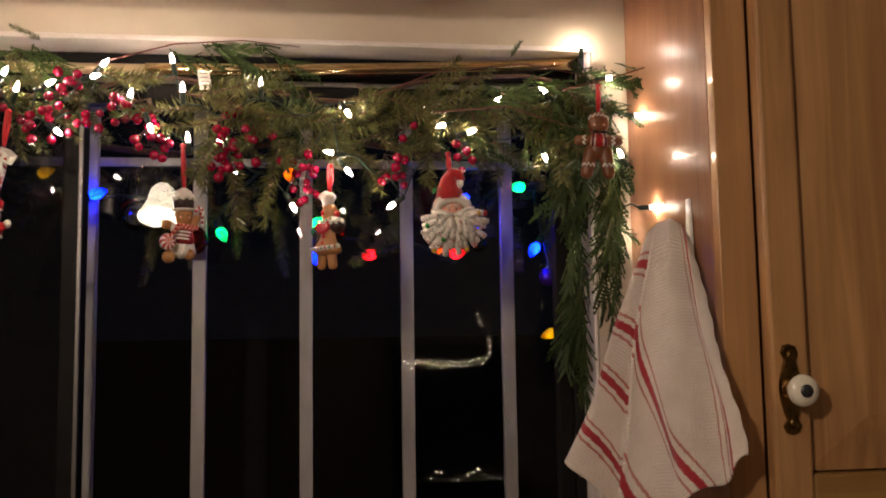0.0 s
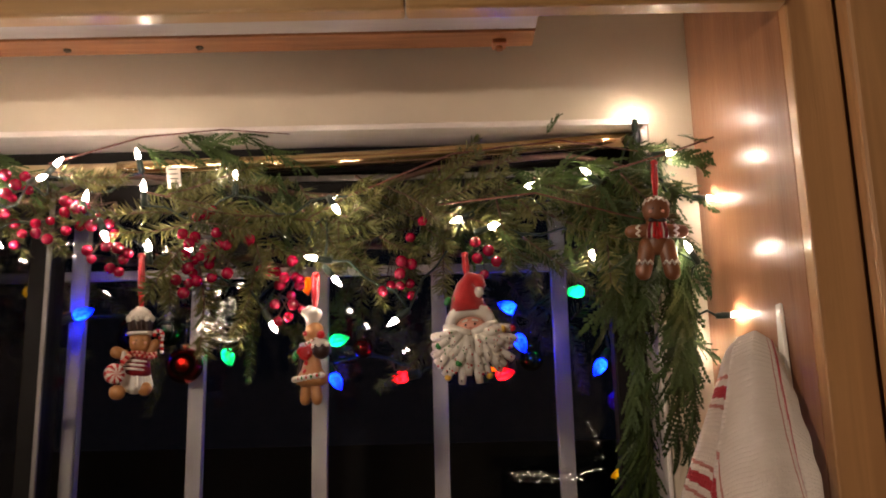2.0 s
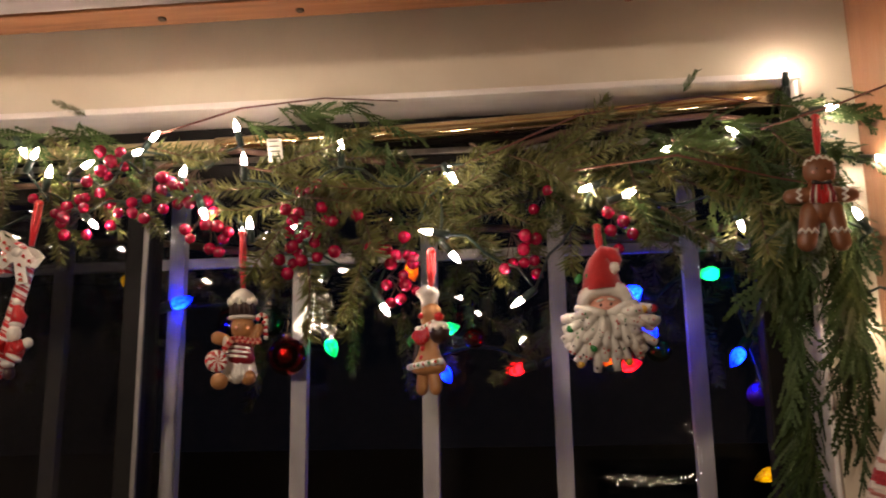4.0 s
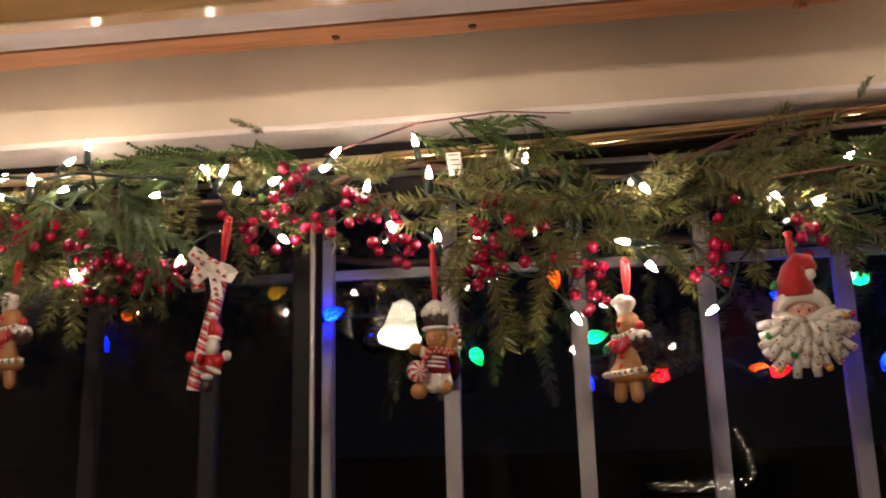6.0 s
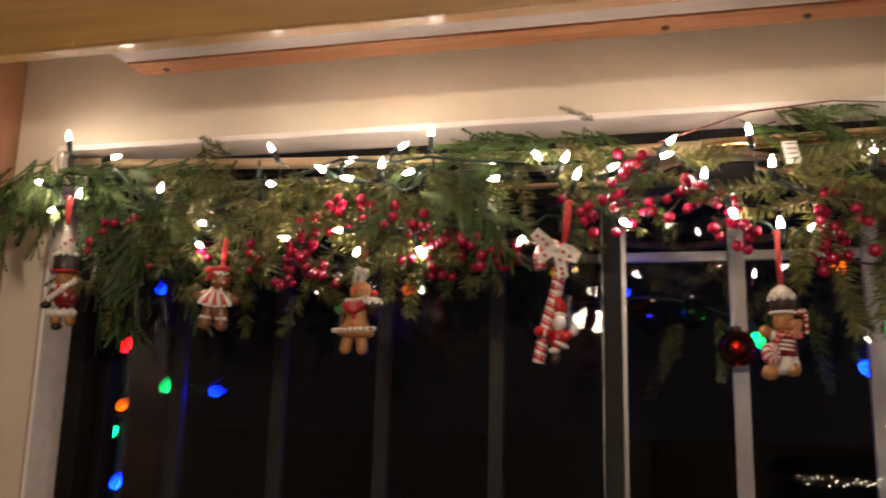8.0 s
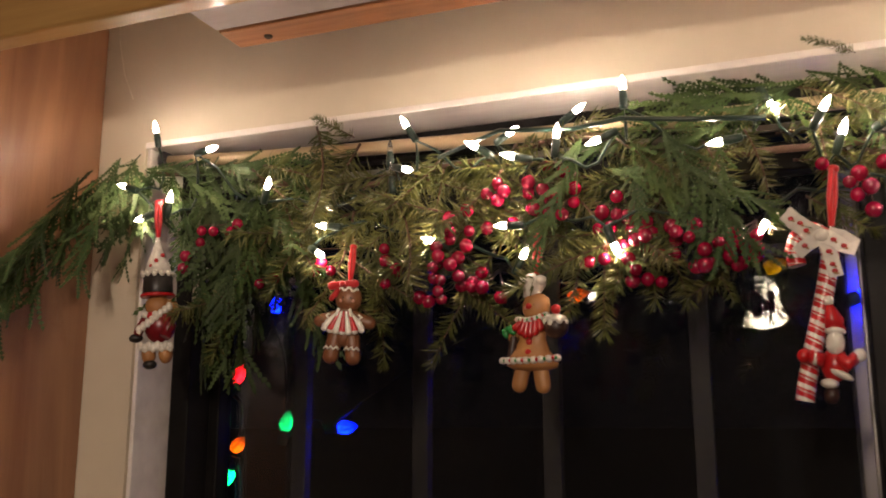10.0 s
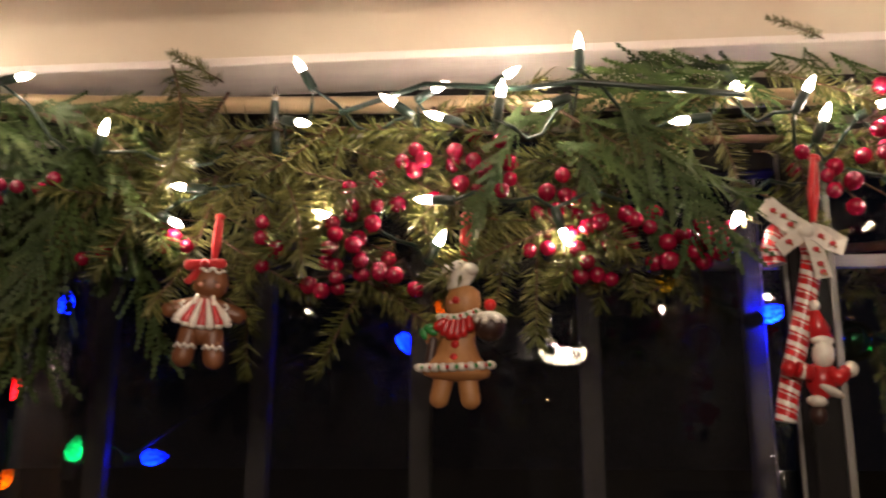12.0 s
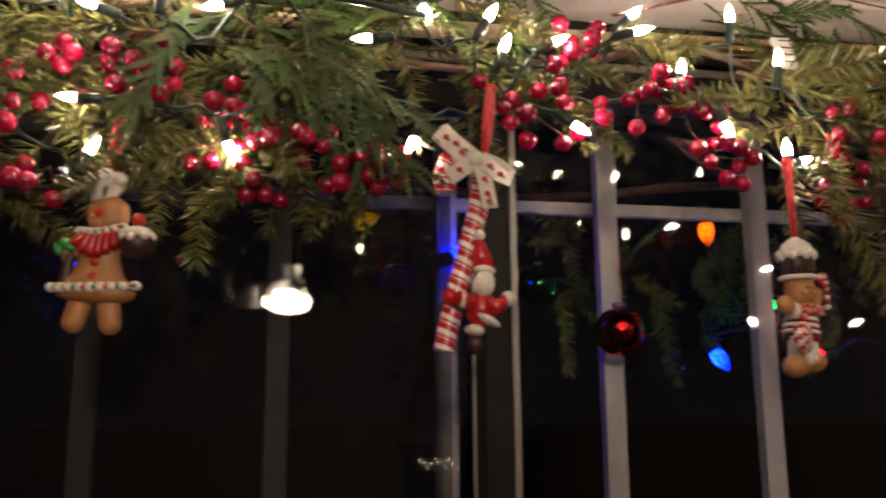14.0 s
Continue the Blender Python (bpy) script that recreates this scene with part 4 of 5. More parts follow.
def cake_hat(bm):
    """A gingerbread figure with an iced cake for a hat, checked scarf, striped coat, sweet and peppermint."""
    squash(bm, [(0.0100, 0.020), (0.0105, 0.026), (0.0112, 0.0335), (0.0002, 0.034)], CH, 0.9, x=0.004)
    for k in range(16):
        a = 2 * math.pi * k / 16
        limb(bm, (0.004 + 0.0103 * math.cos(a), 0.0212), (0.004 + 0.0110 * math.cos(a), 0.0330), 0.0009, 0.0011, CH, 1.0, 0.0098 * math.sin(a), 6)
        add_ball(bm, (0.004 + 0.0108 * math.cos(a), 0.0098 * math.sin(a), 0.0332 - 0.0016 * (k % 2)), (0.0026, 0.0026, 0.0030), IC, 8, 6)
    squash(bm, [(0.0110, 0.0325), (0.0112, 0.0360), (0.0092, 0.0395), (0.0062, 0.0418), (0.0028, 0.0440), (0.0002, 0.0448)], IC, 0.9, x=0.004)
    squash(bm, [(0.0105, 0.0165), (0.0126, 0.0172), (0.0128, 0.0188), (0.0108, 0.0200)], IC, 0.9, x=0.0038)
    squash(bm, [(0.0002, -0.0005), (0.0070, 0.0005), (0.0094, 0.0055), (0.0100, 0.0115), (0.0092, 0.0175), (0.0002, 0.018)], GI, 0.9, x=0.004)
    face(bm, 0.002, 0.0095, -0.0088, 0.0070)
    squash(bm, [(0.0075, 0.001), (0.0100, -0.004), (0.0112, -0.011), (0.0120, -0.020), (0.0095, -0.0225)], DP, 0.85, x=0.0025)
    for z, w in ((-0.0085, 0.0110), (-0.0125, 0.0116), (-0.0165, 0.0121)):
        squash(bm, [(w, z - 0.0011), (w + 0.0006, z), (w, z + 0.0011)], IC, 0.85, tilt=8, x=0.003)
    # checked scarf round the neck with one end hanging
    for k in range(13):
        u = k / 12
        for j in range(2):
            add_ball(bm, (-0.0085 + 0.0260 * u, -0.0095 + 0.0035 * abs(2 * u - 1), -0.0010 - 0.0028 * j + 0.0010 * math.sin(6 * u)), (0.0017, 0.0017, 0.0017), RD if (k + j) % 2 else PK, 6, 5)
    for k in range(5):
        for j in range(2):
            add_ball(bm, (-0.0065 - 0.0018 * k, -0.0105, -0.0040 - 0.0020 * k + 0.003 * j), 0.0018, RD if (k + j) % 2 else PK, 6, 5)
    # white frill under the coat, two round feet
    for k in range(9):
        u = k / 8
        limb(bm, (-0.0095 + 0.021 * u, -0.0205), (-0.0115 + 0.0250 * u, -0.0315 - 0.0020 * (k % 2)), 0.0026, 0.0030, IC, 0.9, -0.0060 + 0.010 * abs(u - 0.5))
    limb(bm, (0, -0.019), (-0.001, -0.029), 0.0095, 0.0100, IC, 0.75)
    add_ball(bm, (-0.0168, -0.0045, -0.0368), (0.0074, 0.0080, 0.0072), GI, 14, 10)
    add_ball(bm, (0.0082, -0.0020, -0.0340), (0.0068, 0.0078, 0.0068), GI, 14, 10)
    # raised hands; one holds a small striped sweet, the other rests by a peppermint
    limb(bm, (-0.008, -0.003), (-0.0175, 0.0005), 0.0045, 0.0058, GI, 0.9, -0.002)
    add_ball(bm, (-0.0115, -0.004, -0.003), (0.0030, 0.0050, 0.0052), IC, 10, 8)
    limb(bm, (0.011, -0.004), (0.0175, 0.0080), 0.0042, 0.0048, GI, 0.9, -0.003)
    for k in range(7):
        a = radians(-60 + 40 * k)
        add_ball(bm, (0.0195 + 0.0036 * math.cos(a), -0.0070, 0.0165 + 0.0036 * math.sin(a)), 0.0021, IC if k % 2 else RD, 8, 6)
    for k in range(5):
        add_ball(bm, (0.0228, -0.0070, 0.0120 - 0.0030 * k), 0.0019, RD if k % 2 else IC, 8, 6)
    mint = Matrix.Translation((-0.0203, -0.0135, -0.0203)) @ Matrix.Rotation(radians(90), 4, "X") @ Matrix.Rotation(radians(12), 4, "Y")
    add_lathe(bm, [(0.0092, -0.0024), (0.0096, 0.0), (0.0088, 0.0028), (0.0050, 0.0040), (0.0003, 0.0044)], 32, IC, mint, cap=True)
    bm.faces.ensure_lookup_table()
    for n_f, f in enumerate(bm.faces[-130:-2]):
        if (n_f % 32 + n_f // 32) % 4 < 2:
            f.material_index = RD
    loop(bm, (0.0045, 0.0440), 0.050)


def bearded(bm):
    """A clay head in a drooping red felt cap, with a thick fur brim and a wide beard of rolled white strands."""
    r = random.Random(3)
    add_ball(bm, (0, -0.002, 0.005), (0.0150, 0.010, 0.0110), PK, 16, 12)
    add_ball(bm, (0, -0.0125, 0.001), (0.0030, 0.0028, 0.0026), PK, 10, 8)
    for s in (-1, 1):
        add_ball(bm, (s * 0.0045, -0.0115, 0.0060), (0.0011, 0.0008, 0.0014), BK, 8, 6)
        limb(bm, (s * 0.0030, 0.0105), (s * 0.0070, 0.0095), 0.0012, 0.0010, IC, 0.8, -0.0115)
    brim = [(0.0195 * math.cos(a), -0.006, 0.0075 + 0.0135 * math.sin(a)) for a in (math.pi * (-0.02 + 1.04 * k / 16) for k in range(17))]
    add_tube(bm, brim, [0.0050 + 0.0022 * math.sin(math.pi * k / 16) for k in range(17)], 14, IC)
    for end in (brim[0], brim[-1]):
        add_ball(bm, end, (0.0050, 0.0050, 0.0054), IC, 10, 8)
    cord = [(0.0220 * math.cos(a), -0.003, 0.0130 + 0.0150 * math.sin(a)) for a in (math.pi * (0.04 + 0.92 * k / 21) for k in range(22))]
    for k, p in enumerate(cord):
        add_ball(bm, p, 0.0017, RD if k % 2 else IC, 7, 5)
        add_ball(bm, (p[0] * 0.94, -0.0055, p[2] - 0.0016), 0.0014, IC if k % 2 else RD, 7, 5)
    add_tube(bm, [(-0.001, 0.001, 0.020), (-0.001, 0.001, 0.034), (0.001, 0.0, 0.045), (0.006, -0.002, 0.0525), (0.0115, -0.004, 0.050), (0.0135, -0.006, 0.044), (0.0120, -0.007, 0.039)], [0.0180, 0.0155, 0.0115, 0.0085, 0.0070, 0.0055, 0.0035], 16, FE)
    add_tube(bm, [(0.0120, -0.008, 0.0415), (0.0115, -0.009, 0.037), (0.0095, -0.009, 0.0325)], [0.0038, 0.0048, 0.0022], 10, IC)
    for dx, t in ((-0.0205, 30), (-0.0105, -40)):
        add_ball(bm, (dx, -0.0085, 0.0315), (0.0030, 0.0010, 0.0048), GR, 8, 6, rot=ry(t))
    for s in (-1, 1):
        add_tube(bm, [(0.0008 * s, -0.0135, -0.0020), (s * 0.008, -0.0150, -0.0010), (s * 0.016, -0.0125, 0.0030), (s * 0.026, -0.009, 0.0060)], [0.0030, 0.0044, 0.0042, 0.0030], 10, IC)
    for count, ln, yy in ((15, 0.044, -0.002), (12, 0.037, -0.007), (9, 0.029, -0.011), (6, 0.020, -0.0135)):
        for k in range(count):
            a = radians(-176 + 172 * k / (count - 1) + r.uniform(-5, 5))
            d = Vector((math.cos(a), 0, math.sin(a)))
            s0 = Vector((d.x * 0.012, yy, -0.001 + d.z * 0.004))
            e = s0 + d * ln * r.uniform(0.82, 1.02) * (0.62 + 0.42 * abs(d.z) ** 0.8)
            e.x += r.uniform(-0.003, 0.003)
            bend = Vector((-d.z, 0, d.x)) * r.uniform(-0.003, 0.003)
            mid = (s0 + e) / 2 + Vector((0, -0.0045, 0)) + bend
            add_tube(bm, [s0, s0.lerp(mid, 0.6), mid, mid.lerp(e, 0.6), e], [0.0030, 0.0038, 0.0042, 0.0043, 0.0036], 9, IC)
            tip = r.random()
            if tip < 0.22:
                for j in range(6):
                    t = 2 * math.pi * j / 6
                    add_ball(bm, e + Vector((0.0022 * math.cos(t), -0.0020, 0.0022 * math.sin(t))), 0.0013, RD if j % 2 else IC, 6, 4)
            elif tip < 0.34:
                add_ball(bm, e + Vector((0, -0.0015, 0)), 0.0036, r.choice((GR, YE, RD)), 8, 6)
            for _ in range(3):
                q = mid.lerp(e, r.uniform(-0.3, 0.9)) + Vector((r.uniform(-0.0022, 0.0022), -0.0040, 0))
                add_ball(bm, q, (0.0009, 0.0006, 0.0012), r.choice((GR, RD, CH, RD, BK)), 5, 4)
    loop(bm, (0.001, 0.052), 0.026)


def top_hat(bm):
    """A gingerbread figure with a tall cone cap on a dark hat, red coat and white frills."""
    add_lathe(bm, [(0.0128, 0.030), (0.009, 0.042), (0.0045, 0.054), (0.0022, 0.062)], 14, IC, cap=True)
    for a, z in ((0.5, 0.036), (2.2, 0.04), (-0.9, 0.046), (-2.0, 0.036), (-1.5, 0.041)):
        add_ball(bm, (0.0095 * math.cos(a), 0.0095 * math.sin(a), z), 0.0022, RD, 6, 4)
    add_ball(bm, (0, 0, 0.062), 0.003, IC, 8, 6)
    add_lathe(bm, [(0.0125, 0.010), (0.0135, 0.012), (0.0130, 0.029)], 16, BK, cap=True)
    for k in range(12):
        a = 2 * math.pi * k / 12
        add_ball(bm, (0.0125 * math.cos(a), 0.0125 * math.sin(a), 0.029), 0.003, IC, 6, 4)
    add_lathe(bm, [(0.0155, 0.008), (0.0160, 0.0095), (0.0150, 0.011)], 16, RD, cap=True)
    add_ball(bm, (0, 0, 0.000), (0.0115, 0.0095, 0.0105), GI)
    add_ball(bm, (0.002, 0, -0.018), (0.0145, 0.011, 0.0165), DP)
    add_tube(bm, [(0.008, -0.006, -0.010), (0.013, -0.009, -0.020), (0.009, -0.012, -0.030)], [0.0055, 0.006, 0.005], 10, DP)
    for k in range(8):
        add_ball(bm, (-0.014 + 0.0038 * k, -0.010, -0.022 + 0.0028 * k), (0.0032, 0.003, 0.0045), IC, 6, 4)
        add_ball(bm, (-0.013 + 0.0037 * k, -0.007, -0.037 - 0.0015 * (k % 2)), (0.0035, 0.003, 0.0048), IC, 6, 4)
    for k in range(5):
        add_ball(bm, (-0.009 + 0.0045 * k, -0.0085, -0.0085 - 0.001 * (k % 2)), (0.0035, 0.0035, 0.0035), RD if k % 2 else IC, 6, 4)
    add_ball(bm, (0.013, -0.003, -0.003), (0.0065, 0.006, 0.0085), GI)
    for s in (-1, 1):
        add_ball(bm, (s * 0.0075, -0.001, -0.0445), (0.0065, 0.007, 0.0085), GI)
    add_ball(bm, (-0.0185, -0.003, -0.029), (0.0065, 0.005, 0.0042), BK)
    add_tube(bm, [(-0.009, -0.004, -0.012), (-0.014, -0.005, -0.020), (-0.017, -0.004, -0.026)], [0.0045, 0.0045, 0.004], 8, DP)
    add_ball(bm, (-0.006, -0.003, -0.0535), (0.0065, 0.006, 0.0042), BK)
    loop(bm, (0, 0.064), 0.034)


def cane(bm):
    """A red and white twisted candy cane with a spotted ribbon bow and a small red-coated figure climbing it."""
    pts = [Vector((-0.0125, 0, 0.018)), Vector((-0.0155, 0, 0.028)), Vector((-0.013, 0, 0.038)), Vector((-0.004, 0, 0.043)), Vector((0.005, 0, 0.038)), Vector((0.008, 0, 0.026)),
           Vector((0.0065, 0, 0.010)), Vector((0.003, 0, -0.014)), Vector((-0.001, 0, -0.038)), Vector((-0.004, 0, -0.060)), Vector((-0.005, 0, -0.074))]
    path = []
    for a, b in zip(pts, pts[1:]):
        m = int((b - a).length / 0.0006)
        path += [a.lerp(b, k / m) for k in range(m)]
    n, seg, rad = len(path), 30, 0.0060
    rings = []
    for i, p in enumerate(path):
        d = (path[min(i + 1, n - 1)] - path[max(i - 1, 0)]).normalized()
        s = Vector((0, 1, 0))
        up = d.cross(s)
        rings.append([bm.verts.new(p + rad * (math.cos(t) * s + math.sin(t) * up)) for t in (2 * math.pi * k / seg for k in range(seg))])
    for i in range(n - 1):
        for k in range(seg):
            f = bm.faces.new((rings[i][k], rings[i][(k + 1) % seg], rings[i + 1][(k + 1) % seg], rings[i + 1][k]))
            f.smooth = True
            f.material_index = IC if (i * 0.0006 / 0.0085 + k / seg) % 1 < 0.34 or 0.52 < (i * 0.0006 / 0.0085 + k / seg) % 1 < 0.60 else RD
    bm.faces.new(rings[0]).material_index = IC
    bm.faces.new(rings[-1]).material_index = IC
    # ribbon bow: flat bands with thickness, knotted round the crook, small red prints on them
    def ribbon(pts, w):
        n = len(pts)
        rows = []
        for i, p in enumerate(pts):
            p = Vector(p)
            d = (Vector(pts[min(i + 1, n - 1)]) - Vector(pts[max(i - 1, 0)])).normalized()
            across = Vector((-d.z, 0.25, d.x)).normalized() * w
            rows.append([bm.verts.new(p + across * c + Vector((0, h, 0))) for c, h in ((-1, 0.0), (1, 0.0), (1, 0.0011), (-1, 0.0011))])
        for q, t in zip(rows, rows[1:]):
            for k in range(4):
                bm.faces.new((q[k], q[(k + 1) % 4], t[(k + 1) % 4], t[k])).material_index = IC
        for q in (rows[0], rows[-1]):
            bm.faces.new(q).material_index = IC
    ribbon([(0.004, -0.0085, 0.036), (-0.006, -0.0105, 0.041), (-0.015, -0.0110, 0.047), (-0.021, -0.0085, 0.053), (-0.0225, -0.0045, 0.0535), (-0.016, -0.0020, 0.050), (-0.006, -0.0030, 0.042)], 0.0058)
    ribbon([(0.000, -0.0090, 0.038), (0.008, -0.0105, 0.036), (0.015, -0.0100, 0.031), (0.0215, -0.0080, 0.029), (0.0225, -0.0040, 0.033), (0.015, -0.0020, 0.038), (0.006, -0.0030, 0.040)], 0.0050)
    ribbon([(0.001, -0.0100, 0.036), (-0.006, -0.0105, 0.031), (-0.0125, -0.0100, 0.025)], 0.0046)
    ribbon([(0.004, -0.0105, 0.036), (0.0085, -0.0110, 0.024), (0.0125, -0.0100, 0.010)], 0.0048)
    add_ball(bm, (0.002, -0.0105, 0.0375), (0.0050, 0.0028, 0.0045), IC, 12, 8)
    for x, z in ((-0.017, 0.0485), (-0.011, 0.0455), (-0.007, 0.0405), (0.010, 0.0345), (0.0165, 0.0305), (-0.0075, 0.0300), (0.0075, 0.0265), (0.0100, 0.0180), (0.0115, 0.0135)):
        add_ball(bm, (x, -0.0118, z), (0.0020, 0.0006, 0.0016), RD, 7, 5)
        add_ball(bm, (x + 0.0018, -0.0115, z - 0.0016), (0.0010, 0.0006, 0.0008), GI, 6, 4)
    # small climbing figure in red with white trim
    before = len(bm.verts)
    add_lathe(bm, [(0.0065, 0.0), (0.0055, 0.008), (0.0035, 0.016), (0.0012, 0.020)], 12, RD, Matrix.Translation((0.014, -0.003, -0.026)) @ Matrix.Rotation(radians(-14), 4, "Y"), cap=True)
    add_ball(bm, (0.0095, -0.004, -0.006), 0.0036, IC, 8, 6)
    add_ball(bm, (0.0145, -0.004, -0.026), (0.0075, 0.0068, 0.003), IC, 10, 6)
    add_ball(bm, (0.0148, -0.006, -0.034), (0.0068, 0.0065, 0.0085), IC, 10, 8)
    add_ball(bm, (0.015, -0.002, -0.048), (0.0098, 0.0085, 0.0115), RD, 12, 8)
    add_tube(bm, [(0.018, -0.006, -0.044), (0.024, -0.008, -0.047), (0.029, -0.006, -0.042)], [0.005, 0.0048, 0.0042], 8, RD)
    add_ball(bm, (0.031, -0.006, -0.041), 0.0048, IC, 8, 6)
    add_tube(bm, [(0.008, -0.008, -0.046), (-0.002, -0.0095, -0.044)], [0.005, 0.0046], 8, RD)
    add_ball(bm, (-0.006, -0.008, -0.044), 0.0050, RD, 8, 6)
    add_ball(bm, (0.002, -0.0095, -0.045), (0.003, 0.0045, 0.005), IC, 8, 6)
    add_ball(bm, (0.019, -0.006, -0.054), (0.0095, 0.006, 0.0028), IC, 8, 6, rot=ry(20))
    add_ball(bm, (0.012, -0.004, -0.0605), (0.0065, 0.0065, 0.0035), IC, 8, 6)
    add_ball(bm, (0.0135, -0.002, -0.068), (0.0055, 0.006, 0.0062), CH, 8, 6)
    for v in list(bm.verts)[before:]:
        v.co.x = v.co.x * 0.90 - 0.0005
        v.co.y -= 0.003
    loop(bm, (0.008, 0.046), 0.040, 0.003)


ORNAMENTS = (
    (chef, (-0.5805, 1.068, 1.7545), -6, 1.0, 3, "gingerbread cook ornament with white hat and red scarf", "gingerbread_ornament"),
    (girl, (-0.745, 1.070, 1.772), 14, 0.84, 4, "dark gingerbread girl ornament with red bow and striped skirt", "gingerbread_ornament"),
    (top_hat, (-0.934, 1.062, 1.792), 25, 1.0, -3, "gingerbread ornament in a tall dark hat and red coat", "gingerbread_ornament"),
    (cane, (-0.376, 1.062, 1.774), -4, 1.02, 6, "striped candy cane ornament with spotted bow and small figure", "candy_cane_ornament"),
    (cake_hat, (-0.165, 1.060, 1.729), 27, 1.0, -2, "gingerbread ornament with iced cake hat and peppermint", "gingerbread_ornament"),
    (chef, (0.004, 1.050, 1.722), -48, 1.0, 2, "gingerbread cook ornament with white hat, turned sideways", "gingerbread_ornament"),
    (bearded, (0.154, 1.062, 1.742), -4, 0.97, -4, "clay ornament of a white-bearded head in red felt cap", "bearded_ornament"),
    (plain_ginger, (0.334, 1.046, 1.832), -6, 0.97, 2, "dark gingerbread boy ornament with red waistcoat and icing", "gingerbread_ornament"),
)
for make, at, turn, size, lean, label, nm in ORNAMENTS:
    bm = bmesh.new()
    make(bm)
    ob = part(nm, bm, CLAY)
    ob.matrix_basis = Matrix.Translation(at) @ Matrix.Rotation(radians(turn), 4, "Z") @ ry(lean) @ Matrix.Scale(size, 4)
    tagged(ob, label, "ornament", "ornaments hanging from the garland")

# ---- door knob with back plate ----
pull = new("knob")
pull.parent = door
bm = bmesh.new()
KX, KZ, KY = 0.494, 1.535, 0.9085
prof = [(0.0, 0.047), (0.006, 0.045), (0.009, 0.038), (0.0055, 0.031), (0.0075, 0.024), (0.0105, 0.012), (0.012, 0.0)]
edge = [(r, z) for r, z in prof] + [(r, -z) for r, z in reversed(prof[:-1])]
edge = edge + [(-r, z) for r, z in reversed(edge[1:-1])]
vf = [bm.verts.new((KX + x, KY - 0.0035, KZ + z)) for x, z in edge]
vk = [bm.verts.new((KX + x * 1.12, KY, KZ + z * 1.03)) for x, z in edge]
bm.faces.new(vf)
for k in range(len(edge)):
    bm.faces.new((vf[k], vf[(k + 1) % len(edge)], vk[(k + 1) % len(edge)], vk[k]))
for z in (-0.036, 0.036):
    add_ball(bm, (KX, KY - 0.0035, KZ + z), (0.005, 0.003, 0.006), 0, 8, 6)
plate = part("back_plate", bm, OLD_BRASS, door, "ornate antique brass plate")
m = Matrix.Translation((KX, KY - 0.003, KZ)) @ Matrix.Rotation(radians(90), 4, "X")
bm = bmesh.new()
add_lathe(bm, [(0.0115, 0.0), (0.0125, 0.003), (0.0105, 0.005), (0.0100, 0.013), (0.0125, 0.016)], 22, 0, m, cap=True)
part("knob_base", bm, BRASS, door, "bright brass collar")
bm = bmesh.new()
add_lathe(bm, [(0.010, 0.016), (0.0155, 0.0185), (0.0172, 0.0235), (0.0150, 0.0285), (0.0085, 0.0305), (0.0002, 0.0308)], 26, 0, m)
add_lathe(bm, [(0.0070, 0.0309), (0.0068, 0.0316), (0.0002, 0.0318)], 20, 1, m)
part("knob_cap", bm, [CERAMIC, BLACK], door, "cream ceramic knob with a dark centre")
bpy.data.objects.remove(pull)

# ---- towel on a hook at the cabinet's side ----
hook = thing("wall_hook", (0.405, 1.0, 1.70), "white plastic adhesive hook on the cabinet side", "hook")
bm = bmesh.new()
add_box(bm, 0.4195, 0.4230, 0.976, 0.996, 1.672, 1.752, bevel=0.0015)
for v in bm.verts:
    v.co.x += 0.0
    if v.co.z > 1.735:
        v.co.y = 0.986 + (v.co.y - 0.986) * 0.45
part("plate", bm, PLASTIC, hook)
bm = bmesh.new()
add_tube(bm, [(0.4200, 0.986, 1.705), (0.404, 0.988, 1.700), (0.397, 0.989, 1.712), (0.396, 0.989, 1.722)], [0.005, 0.005, 0.004, 0.003], 8)
part("prong", bm, PLASTIC, hook)


def cloth_material(name, c1, c2):
    m = material(name, c1, 0.9, color2=c2, scale=30, sheen=0.3)
    t = m.node_tree
    b = t.nodes["Principled BSDF"]
    uv = t.nodes.new("ShaderNodeUVMap")
    br = t.nodes.new("ShaderNodeTexBrick")
    br.offset, br.inputs["Scale"].default_value = 0.0, 1.0
    br.inputs["Brick Width"].default_value, br.inputs["Row Height"].default_value = 0.0042, 0.0042
    br.inputs["Mortar Size"].default_value, br.inputs["Mortar Smooth"].default_value = 0.0011, 0.9
    t.links.new(uv.outputs["UV"], br.inputs["Vector"])
    bp = t.nodes.new("ShaderNodeBump")
    bp.inputs["Strength"].default_value, bp.inputs["Distance"].default_value = 0.7, 0.0012
    t.links.new(br.outputs["Fac"], bp.inputs["Height"])
    t.links.new(bp.outputs["Normal"], b.inputs["Normal"])
    return m


CLOTH = cloth_material("cream_waffle_cotton", (0.74, 0.66, 0.58), (0.66, 0.57, 0.49))
STRIPE = cloth_material("red_stripe_cotton", (0.42, 0.02, 0.03), (0.33, 0.015, 0.025))
FAINT = cloth_material("dull_red_stripe_cotton", (0.50, 0.20, 0.16), (0.42, 0.15, 0.12))


def smooth_path(keys, u):
    """A point on a polyline of (u, x, y, z) keys, eased between them."""
    for (a, *p), (b, *q) in zip(keys, keys[1:]):
        if u <= b:
            s = (u - a) / (b - a)
            s = s * s * (3 - 2 * s) * 0.5 + s * 0.5
            return Vector(p).lerp(Vector(q), s)
    return Vector(keys[-1][1:])


